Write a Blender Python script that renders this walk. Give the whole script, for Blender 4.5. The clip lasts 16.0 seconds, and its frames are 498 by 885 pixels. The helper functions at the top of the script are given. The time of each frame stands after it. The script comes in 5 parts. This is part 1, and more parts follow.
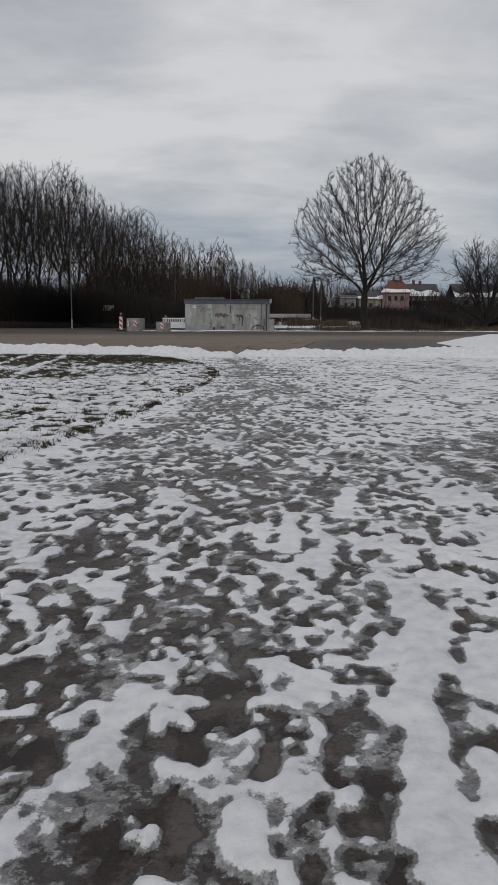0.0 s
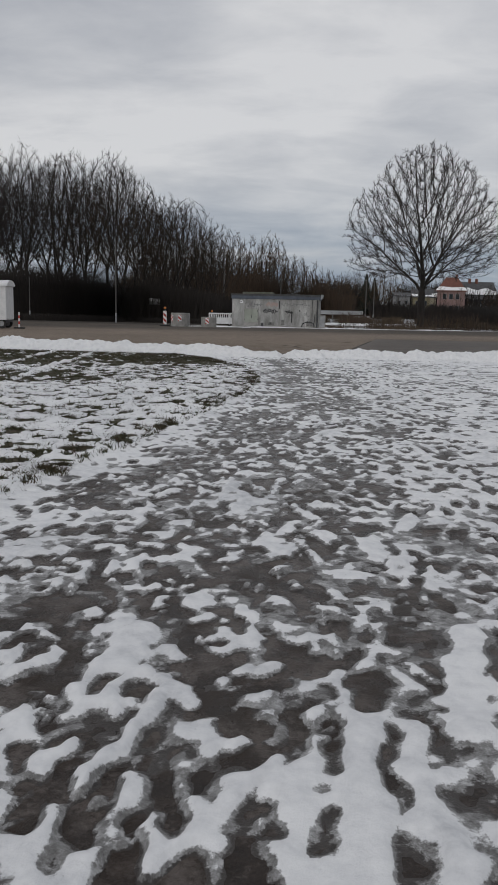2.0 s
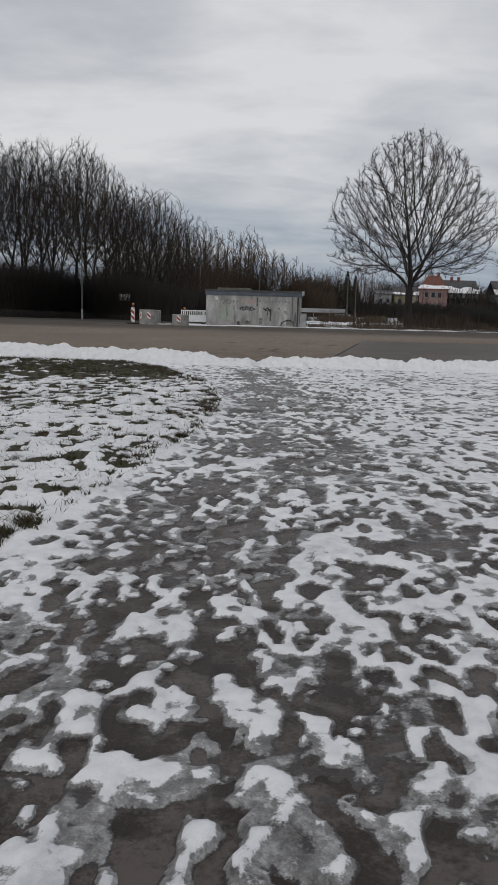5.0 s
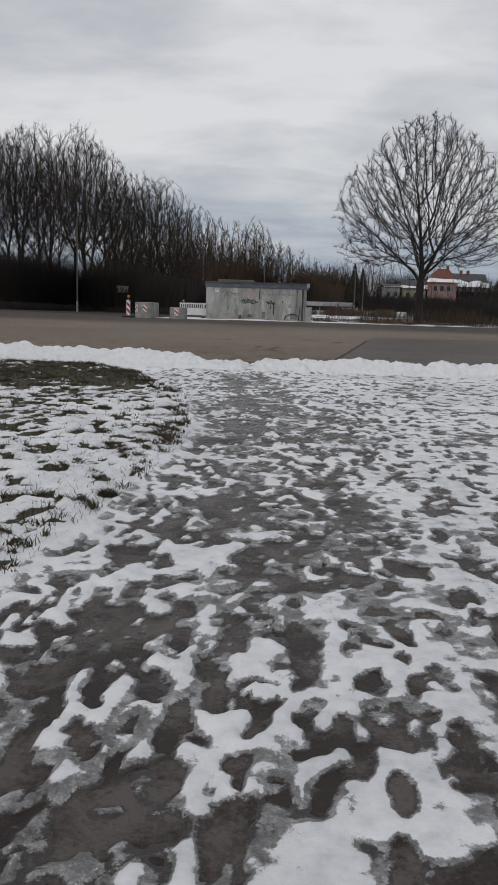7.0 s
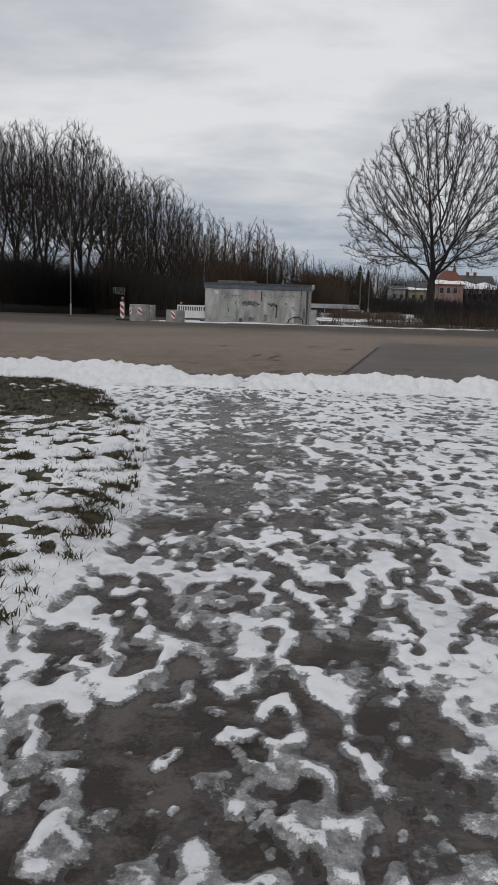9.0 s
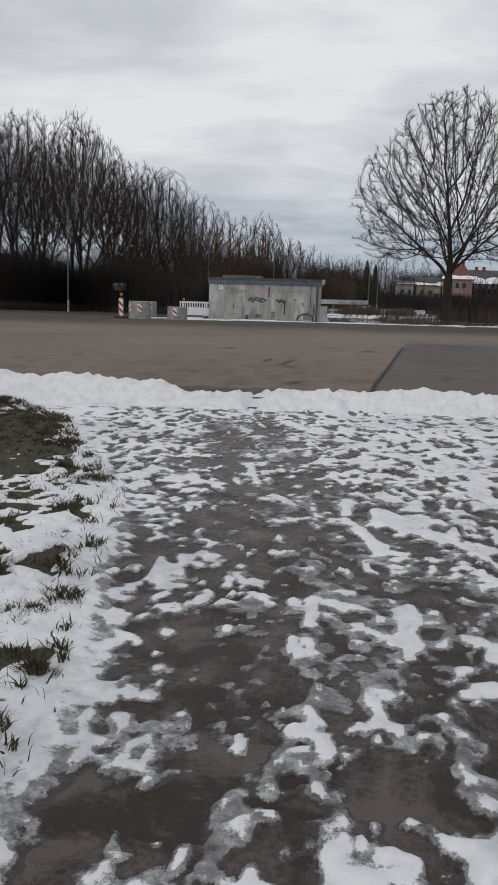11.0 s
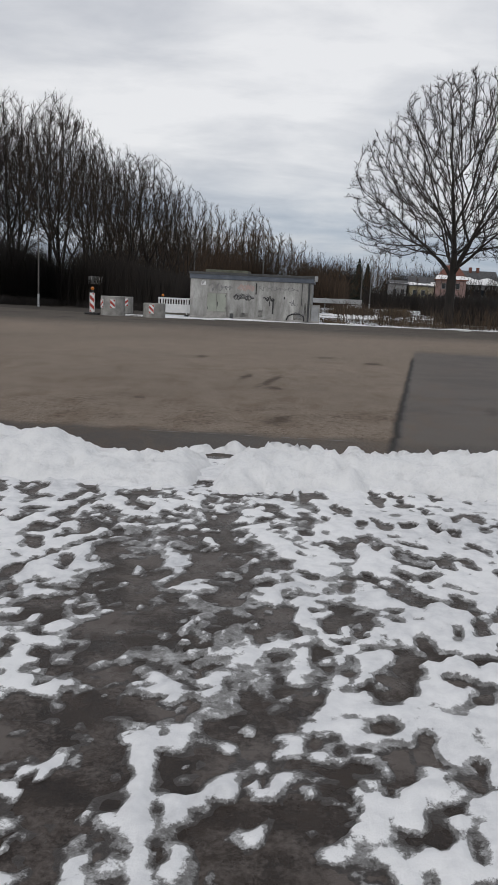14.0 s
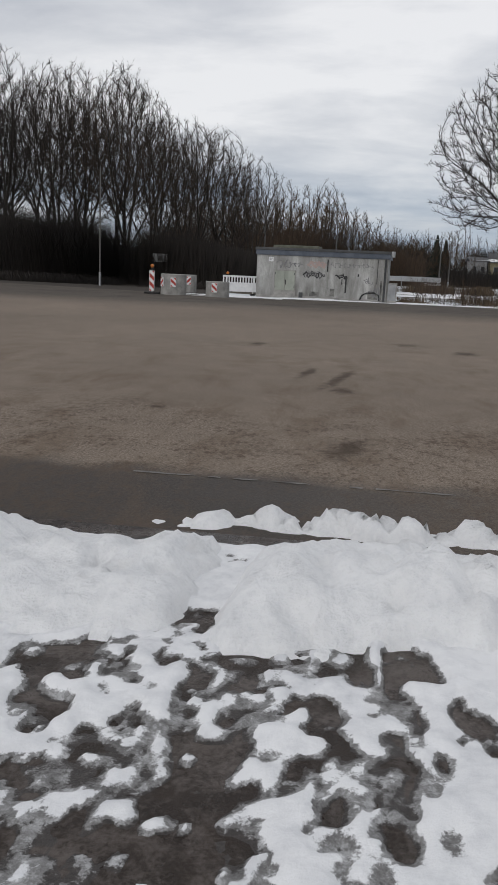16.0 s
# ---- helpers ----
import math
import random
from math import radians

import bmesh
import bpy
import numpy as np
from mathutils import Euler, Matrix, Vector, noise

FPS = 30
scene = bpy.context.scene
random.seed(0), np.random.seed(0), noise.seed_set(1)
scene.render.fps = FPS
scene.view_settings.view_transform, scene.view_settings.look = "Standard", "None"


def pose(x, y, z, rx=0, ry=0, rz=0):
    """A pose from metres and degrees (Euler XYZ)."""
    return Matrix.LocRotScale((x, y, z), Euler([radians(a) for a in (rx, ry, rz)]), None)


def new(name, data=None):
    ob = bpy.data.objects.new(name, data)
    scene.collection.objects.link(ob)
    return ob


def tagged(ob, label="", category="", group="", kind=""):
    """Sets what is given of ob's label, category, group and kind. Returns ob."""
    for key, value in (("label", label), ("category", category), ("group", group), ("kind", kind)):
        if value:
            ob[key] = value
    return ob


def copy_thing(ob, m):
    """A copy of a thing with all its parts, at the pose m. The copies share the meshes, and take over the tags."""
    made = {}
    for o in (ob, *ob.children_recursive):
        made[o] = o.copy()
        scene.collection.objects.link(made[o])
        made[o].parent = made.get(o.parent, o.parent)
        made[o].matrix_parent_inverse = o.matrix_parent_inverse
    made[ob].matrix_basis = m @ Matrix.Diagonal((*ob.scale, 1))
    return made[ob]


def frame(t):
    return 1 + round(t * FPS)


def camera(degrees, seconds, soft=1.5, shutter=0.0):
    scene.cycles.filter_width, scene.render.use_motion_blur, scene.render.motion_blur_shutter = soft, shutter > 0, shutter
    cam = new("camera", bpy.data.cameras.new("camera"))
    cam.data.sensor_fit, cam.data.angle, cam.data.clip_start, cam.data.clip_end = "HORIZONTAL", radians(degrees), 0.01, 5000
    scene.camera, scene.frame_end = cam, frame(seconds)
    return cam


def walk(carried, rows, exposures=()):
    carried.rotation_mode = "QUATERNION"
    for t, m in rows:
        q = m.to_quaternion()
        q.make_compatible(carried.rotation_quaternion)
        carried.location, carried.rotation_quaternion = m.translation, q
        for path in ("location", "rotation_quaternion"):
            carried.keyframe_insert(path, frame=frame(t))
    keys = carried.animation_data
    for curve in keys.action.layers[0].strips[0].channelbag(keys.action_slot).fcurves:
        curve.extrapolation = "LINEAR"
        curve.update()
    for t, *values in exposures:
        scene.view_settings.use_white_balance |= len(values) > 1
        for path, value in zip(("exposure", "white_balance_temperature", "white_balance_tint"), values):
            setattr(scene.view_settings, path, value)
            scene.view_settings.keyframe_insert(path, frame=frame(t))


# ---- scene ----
import collections

cam = camera(34.33, 16.0, soft=1.0)
# seconds, x, y, z, yaw, pitch, roll
PATH = [
    (0.0, -0.000, 0.000, 1.516, -0.09, -9.12, -0.26),
    (0.5, 0.058, 0.764, 1.509, -0.26, -9.03, -0.68),
    (1.0, 0.058, 1.587, 1.510, 1.02, -8.99, -1.75),
    (1.5, 0.097, 2.360, 1.491, 0.81, -9.20, -2.10),
    (2.0, 0.059, 3.185, 1.482, 3.46, -9.43, -1.11),
    (2.5, 0.075, 4.033, 1.494, 2.99, -9.52, -1.07),
    (3.0, 0.028, 4.797, 1.493, 2.96, -9.38, -0.69),
    (3.5, 0.054, 5.587, 1.489, 2.89, -9.49, -0.51),
    (5.8, 0.156, 9.192, 1.494, 1.76, -9.69, -2.04),
    (6.0, 0.169, 9.495, 1.488, 1.78, -10.05, -2.13),
    (6.5, 0.257, 10.284, 1.490, 0.78, -9.90, -2.22),
    (7.0, 0.341, 11.070, 1.499, 2.53, -10.10, -1.82),
    (7.5, 0.416, 11.849, 1.502, 2.37, -9.97, -1.80),
    (8.0, 0.451, 12.660, 1.506, 6.05, -10.19, -0.79),
    (8.5, 0.436, 13.456, 1.501, 5.57, -10.11, -1.01),
    (9.0, 0.401, 14.278, 1.496, 2.83, -9.96, -1.83),
    (11.3, 0.131, 17.842, 1.502, 3.29, -10.27, -1.61),
    (11.5, 0.130, 18.157, 1.514, 3.67, -9.92, -1.89),
    (12.0, 0.185, 18.907, 1.521, 1.19, -9.91, -2.68),
    (12.5, 0.151, 19.704, 1.521, 1.86, -10.04, -2.24),
    (13.0, 0.163, 20.510, 1.510, 1.96, -10.04, -2.24),
    (13.5, 0.117, 21.283, 1.502, 2.77, -10.17, -2.12),
    (14.0, 0.187, 22.026, 1.506, 2.50, -10.43, -2.67),
    (14.5, 0.218, 22.801, 1.488, 2.40, -10.71, -2.37),
    (15.0, 0.268, 23.601, 1.475, 1.83, -10.56, -1.52),
    (15.5, 0.216, 24.388, 1.457, 6.64, -11.78, -1.69),
    (16.0, 0.193, 25.183, 1.438, 7.60, -12.11, -2.45),
]
walk(cam, [(t, pose(x, y, z, 90 + pitch, roll, yaw)) for t, x, y, z, yaw, pitch, roll in PATH],
     exposures=((0.0, -0.28), (3.5, -0.20), (7.0, -0.12), (12.0, 0.05), (16.0, 0.12)))
# ---- end of path ----

# ---- world and light ----
SUN_EL, SUN_AZ = radians(24), radians(205)
world = bpy.data.worlds.new("overcast_sky")
scene.world = world
world.use_nodes = True
wt = world.node_tree
wt.nodes.clear()


def wn(kind, **vals):
    n = wt.nodes.new(kind)
    for k, v in vals.items():
        n.inputs[k].default_value = v
    return n


def math_node(tree, op, a, b=None, c=None, clamp=False):
    n = tree.nodes.new("ShaderNodeMath")
    n.operation, n.use_clamp = op, clamp
    for i, v in enumerate((a, b, c)):
        if v is None:
            continue
        if isinstance(v, (int, float)):
            n.inputs[i].default_value = v
        else:
            tree.links.new(v, n.inputs[i])
    return n.outputs[0]


def ramp(tree, fac, stops, interp="LINEAR"):
    n = tree.nodes.new("ShaderNodeValToRGB")
    n.color_ramp.interpolation = interp
    el = n.color_ramp.elements
    while len(el) < len(stops):
        el.new(0.5)
    for e, (p, c) in zip(el, stops):
        e.position = p
        e.color = (*c, 1) if len(c) == 3 else c
    tree.links.new(fac, n.inputs[0])
    return n.outputs[0]


def mix(tree, fac, a, b, kind="MIX"):
    n = tree.nodes.new("ShaderNodeMix")
    n.data_type, n.blend_type = "RGBA", kind
    for sock, v in ((n.inputs[0], fac), (n.inputs[6], a), (n.inputs[7], b)):
        if isinstance(v, (int, float)):
            sock.default_value = v
        elif isinstance(v, tuple):
            sock.default_value = (*v, 1)
        else:
            tree.links.new(v, sock)
    return n.outputs[2]


sky = wt.nodes.new("ShaderNodeTexSky")
sky.sky_type, sky.sun_disc, sky.sun_elevation, sky.sun_rotation = "NISHITA", False, SUN_EL, SUN_AZ
coord = wt.nodes.new("ShaderNodeTexCoord")
sep = wt.nodes.new("ShaderNodeSeparateXYZ")
wt.links.new(coord.outputs["Generated"], sep.inputs[0])
up = math_node(wt, "MAXIMUM", sep.outputs[2], 0.0)
den = math_node(wt, "ADD", up, 0.22)
comb = wt.nodes.new("ShaderNodeCombineXYZ")
wt.links.new(math_node(wt, "DIVIDE", sep.outputs[0], den), comb.inputs[0])
wt.links.new(math_node(wt, "DIVIDE", sep.outputs[1], den), comb.inputs[1])
cl1 = wn("ShaderNodeTexNoise", Scale=1.15, Detail=8.0, Roughness=0.46, Distortion=0.6)
cl2 = wn("ShaderNodeTexNoise", Scale=4.2, Detail=7.0, Roughness=0.58, Distortion=0.3)
map1 = wt.nodes.new("ShaderNodeMapping")
map1.inputs["Location"].default_value = (3.1, 1.7, 0)
map1.inputs["Scale"].default_value = (0.6, 1.0, 1)
wt.links.new(comb.outputs[0], map1.inputs[0])
wt.links.new(map1.outputs[0], cl1.inputs["Vector"])
wt.links.new(map1.outputs[0], cl2.inputs["Vector"])
cloud = math_node(wt, "MULTIPLY_ADD", cl2.outputs[0], 0.33, math_node(wt, "MULTIPLY_ADD", cl1.outputs[0], 0.75, 0.01))
high = ramp(wt, cloud, [(0.42, (0.445, 0.463, 0.51)), (0.53, (0.585, 0.598, 0.632)), (0.66, (0.785, 0.786, 0.80))])
low = ramp(wt, cloud, [(0.42, (0.24, 0.31, 0.42)), (0.55, (0.37, 0.425, 0.51)), (0.68, (0.56, 0.575, 0.61))])
band = ramp(wt, up, [(0.03, (0, 0, 0)), (0.17, (1, 1, 1))], "EASE")
veil = mix(wt, band, low, high)
skydim = mix(wt, 1.0, sky.outputs[0], (0.10, 0.10, 0.10), "MULTIPLY")
full = mix(wt, 0.93, skydim, veil)
bg = wn("ShaderNodeBackground", Strength=1.0)
wt.links.new(full, bg.inputs[0])
out = wt.nodes.new("ShaderNodeOutputWorld")
wt.links.new(bg.outputs[0], out.inputs[0])

sun = new("sun", bpy.data.lights.new("sun", "SUN"))
sun.data.energy, sun.data.angle, sun.data.color = 0.5, radians(40), (1.0, 0.97, 0.93)
sun.rotation_euler = Vector((-math.sin(SUN_AZ) * math.cos(SUN_EL), -math.cos(SUN_AZ) * math.cos(SUN_EL), -math.sin(SUN_EL))).to_track_quat("-Z", "Y").to_euler()


# ---- materials ----
class Mat:
    """A principled material with short calls for its texture nodes, in object or world metres."""

    def __init__(self, name, rough=0.7, metal=0.0, spec=0.5):
        self.m = bpy.data.materials.new(name)
        self.m.use_nodes = True
        self.t = self.m.node_tree
        self.b = self.t.nodes["Principled BSDF"]
        self.b.inputs["Roughness"].default_value = rough
        self.b.inputs["Metallic"].default_value = metal
        self.b.inputs["Specular IOR Level"].default_value = spec
        self.geo = self.t.nodes.new("ShaderNodeNewGeometry")
        self.tex = self.t.nodes.new("ShaderNodeTexCoord")

    def noise(self, scale, detail=5.0, rough=0.55, dist=0.0, stretch=(1, 1, 1), local=False, offset=(0, 0, 0)):
        mp = self.t.nodes.new("ShaderNodeMapping")
        mp.inputs["Scale"].default_value = stretch
        mp.inputs["Location"].default_value = offset
        self.t.links.new(self.tex.outputs["Object"] if local else self.geo.outputs["Position"], mp.inputs[0])
        n = self.t.nodes.new("ShaderNodeTexNoise")
        n.inputs["Scale"].default_value, n.inputs["Detail"].default_value = scale, detail
        n.inputs["Roughness"].default_value, n.inputs["Distortion"].default_value = rough, dist
        self.t.links.new(mp.outputs[0], n.inputs["Vector"])
        return n.outputs[0]

    def cells(self, scale, feature="F1"):
        n = self.t.nodes.new("ShaderNodeTexVoronoi")
        n.feature = feature
        n.inputs["Scale"].default_value = scale
        self.t.links.new(self.geo.outputs["Position"], n.inputs["Vector"])
        return n

    def attr(self, name):
        n = self.t.nodes.new("ShaderNodeAttribute")
        n.attribute_name = name
        return n.outputs["Fac"]

    def rnd(self):
        return self.t.nodes.new("ShaderNodeObjectInfo").outputs["Random"]

    def math(self, *a, **k):
        return math_node(self.t, *a, **k)

    def ramp(self, *a):
        return ramp(self.t, *a)

    def mix(self, *a):
        return mix(self.t, *a)

    def color(self, c):
        if isinstance(c, tuple):
            self.b.inputs["Base Color"].default_value = (*c, 1)
        else:
            self.t.links.new(c, self.b.inputs["Base Color"])
        return self

    def rough(self, s):
        self.t.links.new(s, self.b.inputs["Roughness"])
        return self

    def bump(self, h, strength=0.4, distance=0.01):
        n = self.t.nodes.new("ShaderNodeBump")
        n.inputs["Strength"].default_value, n.inputs["Distance"].default_value = strength, distance
        self.t.links.new(h, n.inputs["Height"])
        self.t.links.new(n.outputs[0], self.b.inputs["Normal"])
        return self


def simple(name, c1, c2, scale=3.0, rough=0.7, metal=0.0, bump=0.2, local=False, stretch=(1, 1, 1), fine=40.0):
    m = Mat(name, rough, metal)
    n = m.noise(scale, 6, 0.6, stretch=stretch, local=local)
    f = m.noise(fine, 4, 0.6, local=local)
    s = m.math("ADD", m.math("MULTIPLY", n, 0.7), m.math("MULTIPLY", f, 0.3))
    m.color(m.ramp(s, [(0.36, c1), (0.64, c2)]))
    if bump:
        m.bump(f, bump, 0.01)
    return m.m


def snow_material():
    """Old wet snow: white where it lies deep, grey granular slush where it is thin, dark wet film at its rim."""
    m = Mat("old_wet_snow", 0.55)
    cover, dirt = m.attr("cover"), m.attr("slush")
    grain = m.noise(150, 4, 0.75)
    fine = m.noise(46, 5, 0.72)
    mid = m.noise(11, 5, 0.62)
    big = m.noise(0.9, 4, 0.5)
    # mottled white, its range widened so the colour carries some of the relief's shading
    white = m.ramp(m.math("ADD", m.math("MULTIPLY", mid, 0.5), m.math("MULTIPLY", big, 0.5)), [(0.34, (0.56, 0.57, 0.59)), (0.46, (0.745, 0.75, 0.765)), (0.58, (0.86, 0.863, 0.87))])
    speck = m.math("ADD", m.math("MULTIPLY", grain, 0.45), m.math("MULTIPLY", fine, 0.55))
    grey = m.ramp(m.math("MULTIPLY_ADD", mid, 0.45, m.math("MULTIPLY", speck, 0.55)), [(0.38, (0.060, 0.055, 0.052)), (0.50, (0.21, 0.206, 0.202)), (0.61, (0.50, 0.50, 0.505))])
    rag = m.math("ADD", m.math("MULTIPLY_ADD", fine, 0.55, -0.275), m.math("ADD", m.math("MULTIPLY_ADD", grain, 0.40, -0.20), m.math("MULTIPLY_ADD", mid, 0.60, -0.30)))
    c = m.math("ADD", cover, rag, clamp=True)
    film = m.ramp(c, [(0.17, (0, 0, 0)), (0.30, (1, 1, 1))])
    deep = m.ramp(m.math("SUBTRACT", c, m.math("MULTIPLY", dirt, 0.42)), [(0.43, (0, 0, 0)), (0.58, (1, 1, 1))])
    under = m.ramp(speck, [(0.40, (0.020, 0.0155, 0.0135)), (0.60, (0.052, 0.042, 0.036))])
    col = m.mix(film, under, grey)
    m.color(m.mix(deep, col, white))
    m.rough(m.ramp(deep, [(0.0, (0.34, 0.34, 0.34)), (1.0, (0.62, 0.62, 0.62))]))
    m.bump(m.math("ADD", m.math("MULTIPLY", speck, 0.6), m.math("MULTIPLY", mid, 0.8)), 0.65, 0.016)
    return m.m


def clean_snow_material():
    m = Mat("ploughed_snow", 0.6)
    fine = m.noise(42, 5, 0.7)
    mid = m.noise(7, 6, 0.65)
    m.color(m.ramp(m.math("ADD", m.math("MULTIPLY", mid, 0.7), m.math("MULTIPLY", fine, 0.3)), [(0.30, (0.66, 0.665, 0.68)), (0.43, (0.80, 0.805, 0.815)), (0.56, (0.875, 0.877, 0.88))]))
    m.bump(m.math("ADD", m.math("MULTIPLY", fine, 0.45), mid), 0.8, 0.040)
    return m.m


def pavement_material():
    m = Mat("wet_trodden_asphalt", 0.3, spec=0.13)
    fine = m.noise(110, 4, 0.8)
    mid = m.noise(7, 5, 0.6)
    big = m.noise(0.8, 4, 0.55)
    base = m.ramp(m.math("ADD", m.math("MULTIPLY", mid, 0.5), m.math("MULTIPLY", fine, 0.5)), [(0.38, (0.012, 0.0085, 0.007)), (0.62, (0.054, 0.041, 0.034))])
    silt = m.mix(m.ramp(big, [(0.42, (0, 0, 0)), (0.62, (0.75, 0.75, 0.75))]), base, (0.040, 0.0315, 0.026))
    ice = m.ramp(m.math("ADD", m.math("MULTIPLY", m.noise(3.2, 6, 0.62, 0.4), 0.75), m.math("MULTIPLY", m.noise(46, 6, 0.75), 0.40)), [(0.54, (0, 0, 0)), (0.66, (0.9, 0.9, 0.9))])
    m.color(m.mix(ice, silt, (0.122, 0.104, 0.094)))
    m.rough(m.ramp(m.math("ADD", m.math("MULTIPLY", mid, 0.6), m.math("MULTIPLY", big, 0.4)), [(0.40, (0.12, 0.12, 0.12)), (0.60, (0.5, 0.5, 0.5))]))
    m.bump(m.math("ADD", fine, m.math("MULTIPLY", mid, 0.5)), 0.5, 0.006)
    return m.m


def road_material():
    """Worn asphalt: sandy brown on the lot, greyer and wetter beyond the long seam and along the gutter."""
    m = Mat("worn_damp_asphalt", 0.6, spec=0.15)
    sep = m.t.nodes.new("ShaderNodeSeparateXYZ")
    m.t.links.new(m.geo.outputs["Position"], sep.inputs[0])
    px, py = sep.outputs[0], sep.outputs[1]
    fine = m.noise(48, 5, 0.8)
    mid = m.noise(2.2, 6, 0.6)
    streak = m.noise(0.8, 7, 0.68, 1.2, (0.45, 0.4, 1))
    big = m.noise(0.16, 4, 0.5)
    grain = m.math("ADD", m.math("MULTIPLY", fine, 0.80), m.math("ADD", m.math("MULTIPLY", mid, 0.08), m.math("MULTIPLY", big, 0.12)))
    brown = m.ramp(grain, [(0.38, (0.082, 0.063, 0.049)), (0.62, (0.335, 0.274, 0.218))])
    damp = m.ramp(m.noise(0.55, 6, 0.66, 0.8), [(0.46, (0, 0, 0)), (0.66, (0.7, 0.7, 0.7))])
    dark = m.ramp(grain, [(0.38, (0.050, 0.042, 0.036)), (0.62, (0.150, 0.128, 0.108))])
    wet = m.ramp(grain, [(0.38, (0.024, 0.019, 0.016)), (0.62, (0.075, 0.062, 0.053))])
    dark = m.mix(damp, dark, wet)
    wob = m.math("MULTIPLY_ADD", mid, 0.5, -0.25)
    # the seam runs from (1.4, 30.3) to (3.8, 44.3)
    side = m.math("ADD", m.math("SUBTRACT", px, m.math("MULTIPLY_ADD", py, 0.1714, -3.80)), m.math("MULTIPLY", wob, 0.25))
    right = m.math("MULTIPLY", m.math("MULTIPLY_ADD", side, 12.0, 0.5, clamp=True), m.math("MULTIPLY_ADD", py, -0.5, 24.0, clamp=True))
    far = m.math("MULTIPLY_ADD", m.math("ADD", py, m.math("MULTIPLY", wob, 10.0)), 0.16, -8.6, clamp=True)
    c = m.mix(m.math("MAXIMUM", right, far), brown, dark)
    st = m.ramp(m.math("ADD", m.math("MULTIPLY", streak, 0.7), m.math("MULTIPLY", big, 0.3)), [(0.55, (0, 0, 0)), (0.74, (0.4, 0.4, 0.4))])
    c = m.mix(st, c, wet)
    gut = m.math("MULTIPLY_ADD", m.math("ADD", py, m.math("MULTIPLY", wob, 1.2)), -2.6, 80.4, clamp=True)
    gut = m.math("MULTIPLY", gut, m.math("MULTIPLY_ADD", px, -0.25, 0.95, clamp=True))
    c = m.mix(gut, c, wet)
    rust = m.ramp(m.math("MULTIPLY_ADD", m.noise(1.6, 6, 0.78, 0.3, (1, 0.4, 1)), 0.75, m.math("MULTIPLY", fine, 0.25)), [(0.50, (0, 0, 0)), (0.62, (0.6, 0.6, 0.6))])
    c = m.mix(m.math("MULTIPLY", rust, m.math("MULTIPLY_ADD", py, -0.12, 5.4, clamp=True)), c, (0.115, 0.078, 0.050))
    grit = m.ramp(m.math("MULTIPLY_ADD", m.noise(15, 5, 0.8, 0.2, (1, 0.6, 1)), 0.65, m.math("MULTIPLY", m.noise(1.1, 4, 0.6, 0.5, offset=(2, 5, 0)), 0.35)), [(0.50, (0, 0, 0)), (0.60, (0.8, 0.8, 0.8))])
    grit = m.math("MULTIPLY", grit, m.math("MULTIPLY", m.math("MULTIPLY_ADD", py, -0.45, 15.6, clamp=True), m.math("SUBTRACT", 1.0, right)))
    c = m.mix(grit, c, (0.075, 0.050, 0.033))
    # muddy smears: place, half sizes, turn
    smear = None
    for sx, sy, ax, ay, tn in ((-0.46, 36.9, 1.1, 0.15, 83), (0.02, 36.4, 1.6, 0.17, 80), (0.1, 35.3, 0.24, 0.5, 0), (-1.7, 41.2, 0.3, 0.6, 0), (1.3, 42.7, 0.5, 0.7, 0), (0.0, 45.0, 0.7, 0.8, 0),
                               (2.4, 41.4, 0.4, 0.6, 0), (-1.8, 33.3, 0.16, 0.16, 0), (3.25, 33.6, 0.20, 0.7, -10), (0.2, 31.9, 0.25, 0.7, -15)):
        mp = m.t.nodes.new("ShaderNodeMapping")
        mp.vector_type = "TEXTURE"
        mp.inputs["Location"].default_value = (sx, sy, 0)
        mp.inputs["Rotation"].default_value = (0, 0, radians(tn))
        mp.inputs["Scale"].default_value = (ax, ay, 1)
        m.t.links.new(m.geo.outputs["Position"], mp.inputs[0])
        ln = m.t.nodes.new("ShaderNodeVectorMath")
        ln.operation = "LENGTH"
        m.t.links.new(mp.outputs[0], ln.inputs[0])
        one = m.math("SUBTRACT", 1.15, ln.outputs["Value"], clamp=True)
        smear = one if smear is None else m.math("MAXIMUM", smear, one)
    torn = m.noise(4.5, 6, 0.8, 1.0, (0.8, 0.55, 1))
    smear = m.ramp(m.math("ADD", m.math("MULTIPLY", smear, 0.34), m.math("MULTIPLY_ADD", torn, 0.75, m.math("MULTIPLY", fine, 0.35))), [(0.68, (0, 0, 0)), (0.86, (0.8, 0.8, 0.8))])
    c = m.mix(m.math("MULTIPLY", smear, m.math("MULTIPLY_ADD", py, -0.3, 13.5, clamp=True)), c, (0.042, 0.028, 0.018))
    seamline = m.math("MULTIPLY", m.math("MULTIPLY_ADD", m.math("ABSOLUTE", side), -14.0, 1.2, clamp=True), m.math("MULTIPLY_ADD", py, -0.5, 22.5, clamp=True))
    c = m.mix(seamline, c, (0.022, 0.019, 0.017))
    m.color(c)
    m.rough(m.ramp(m.math("ADD", m.math("MULTIPLY", m.math("MAXIMUM", gut, right), 0.6), m.math("MULTIPLY", st, 0.3)), [(0.0, (0.85, 0.85, 0.85)), (0.7, (0.50, 0.50, 0.50))]))
    m.bump(fine, 0.35, 0.006)
    return m.m


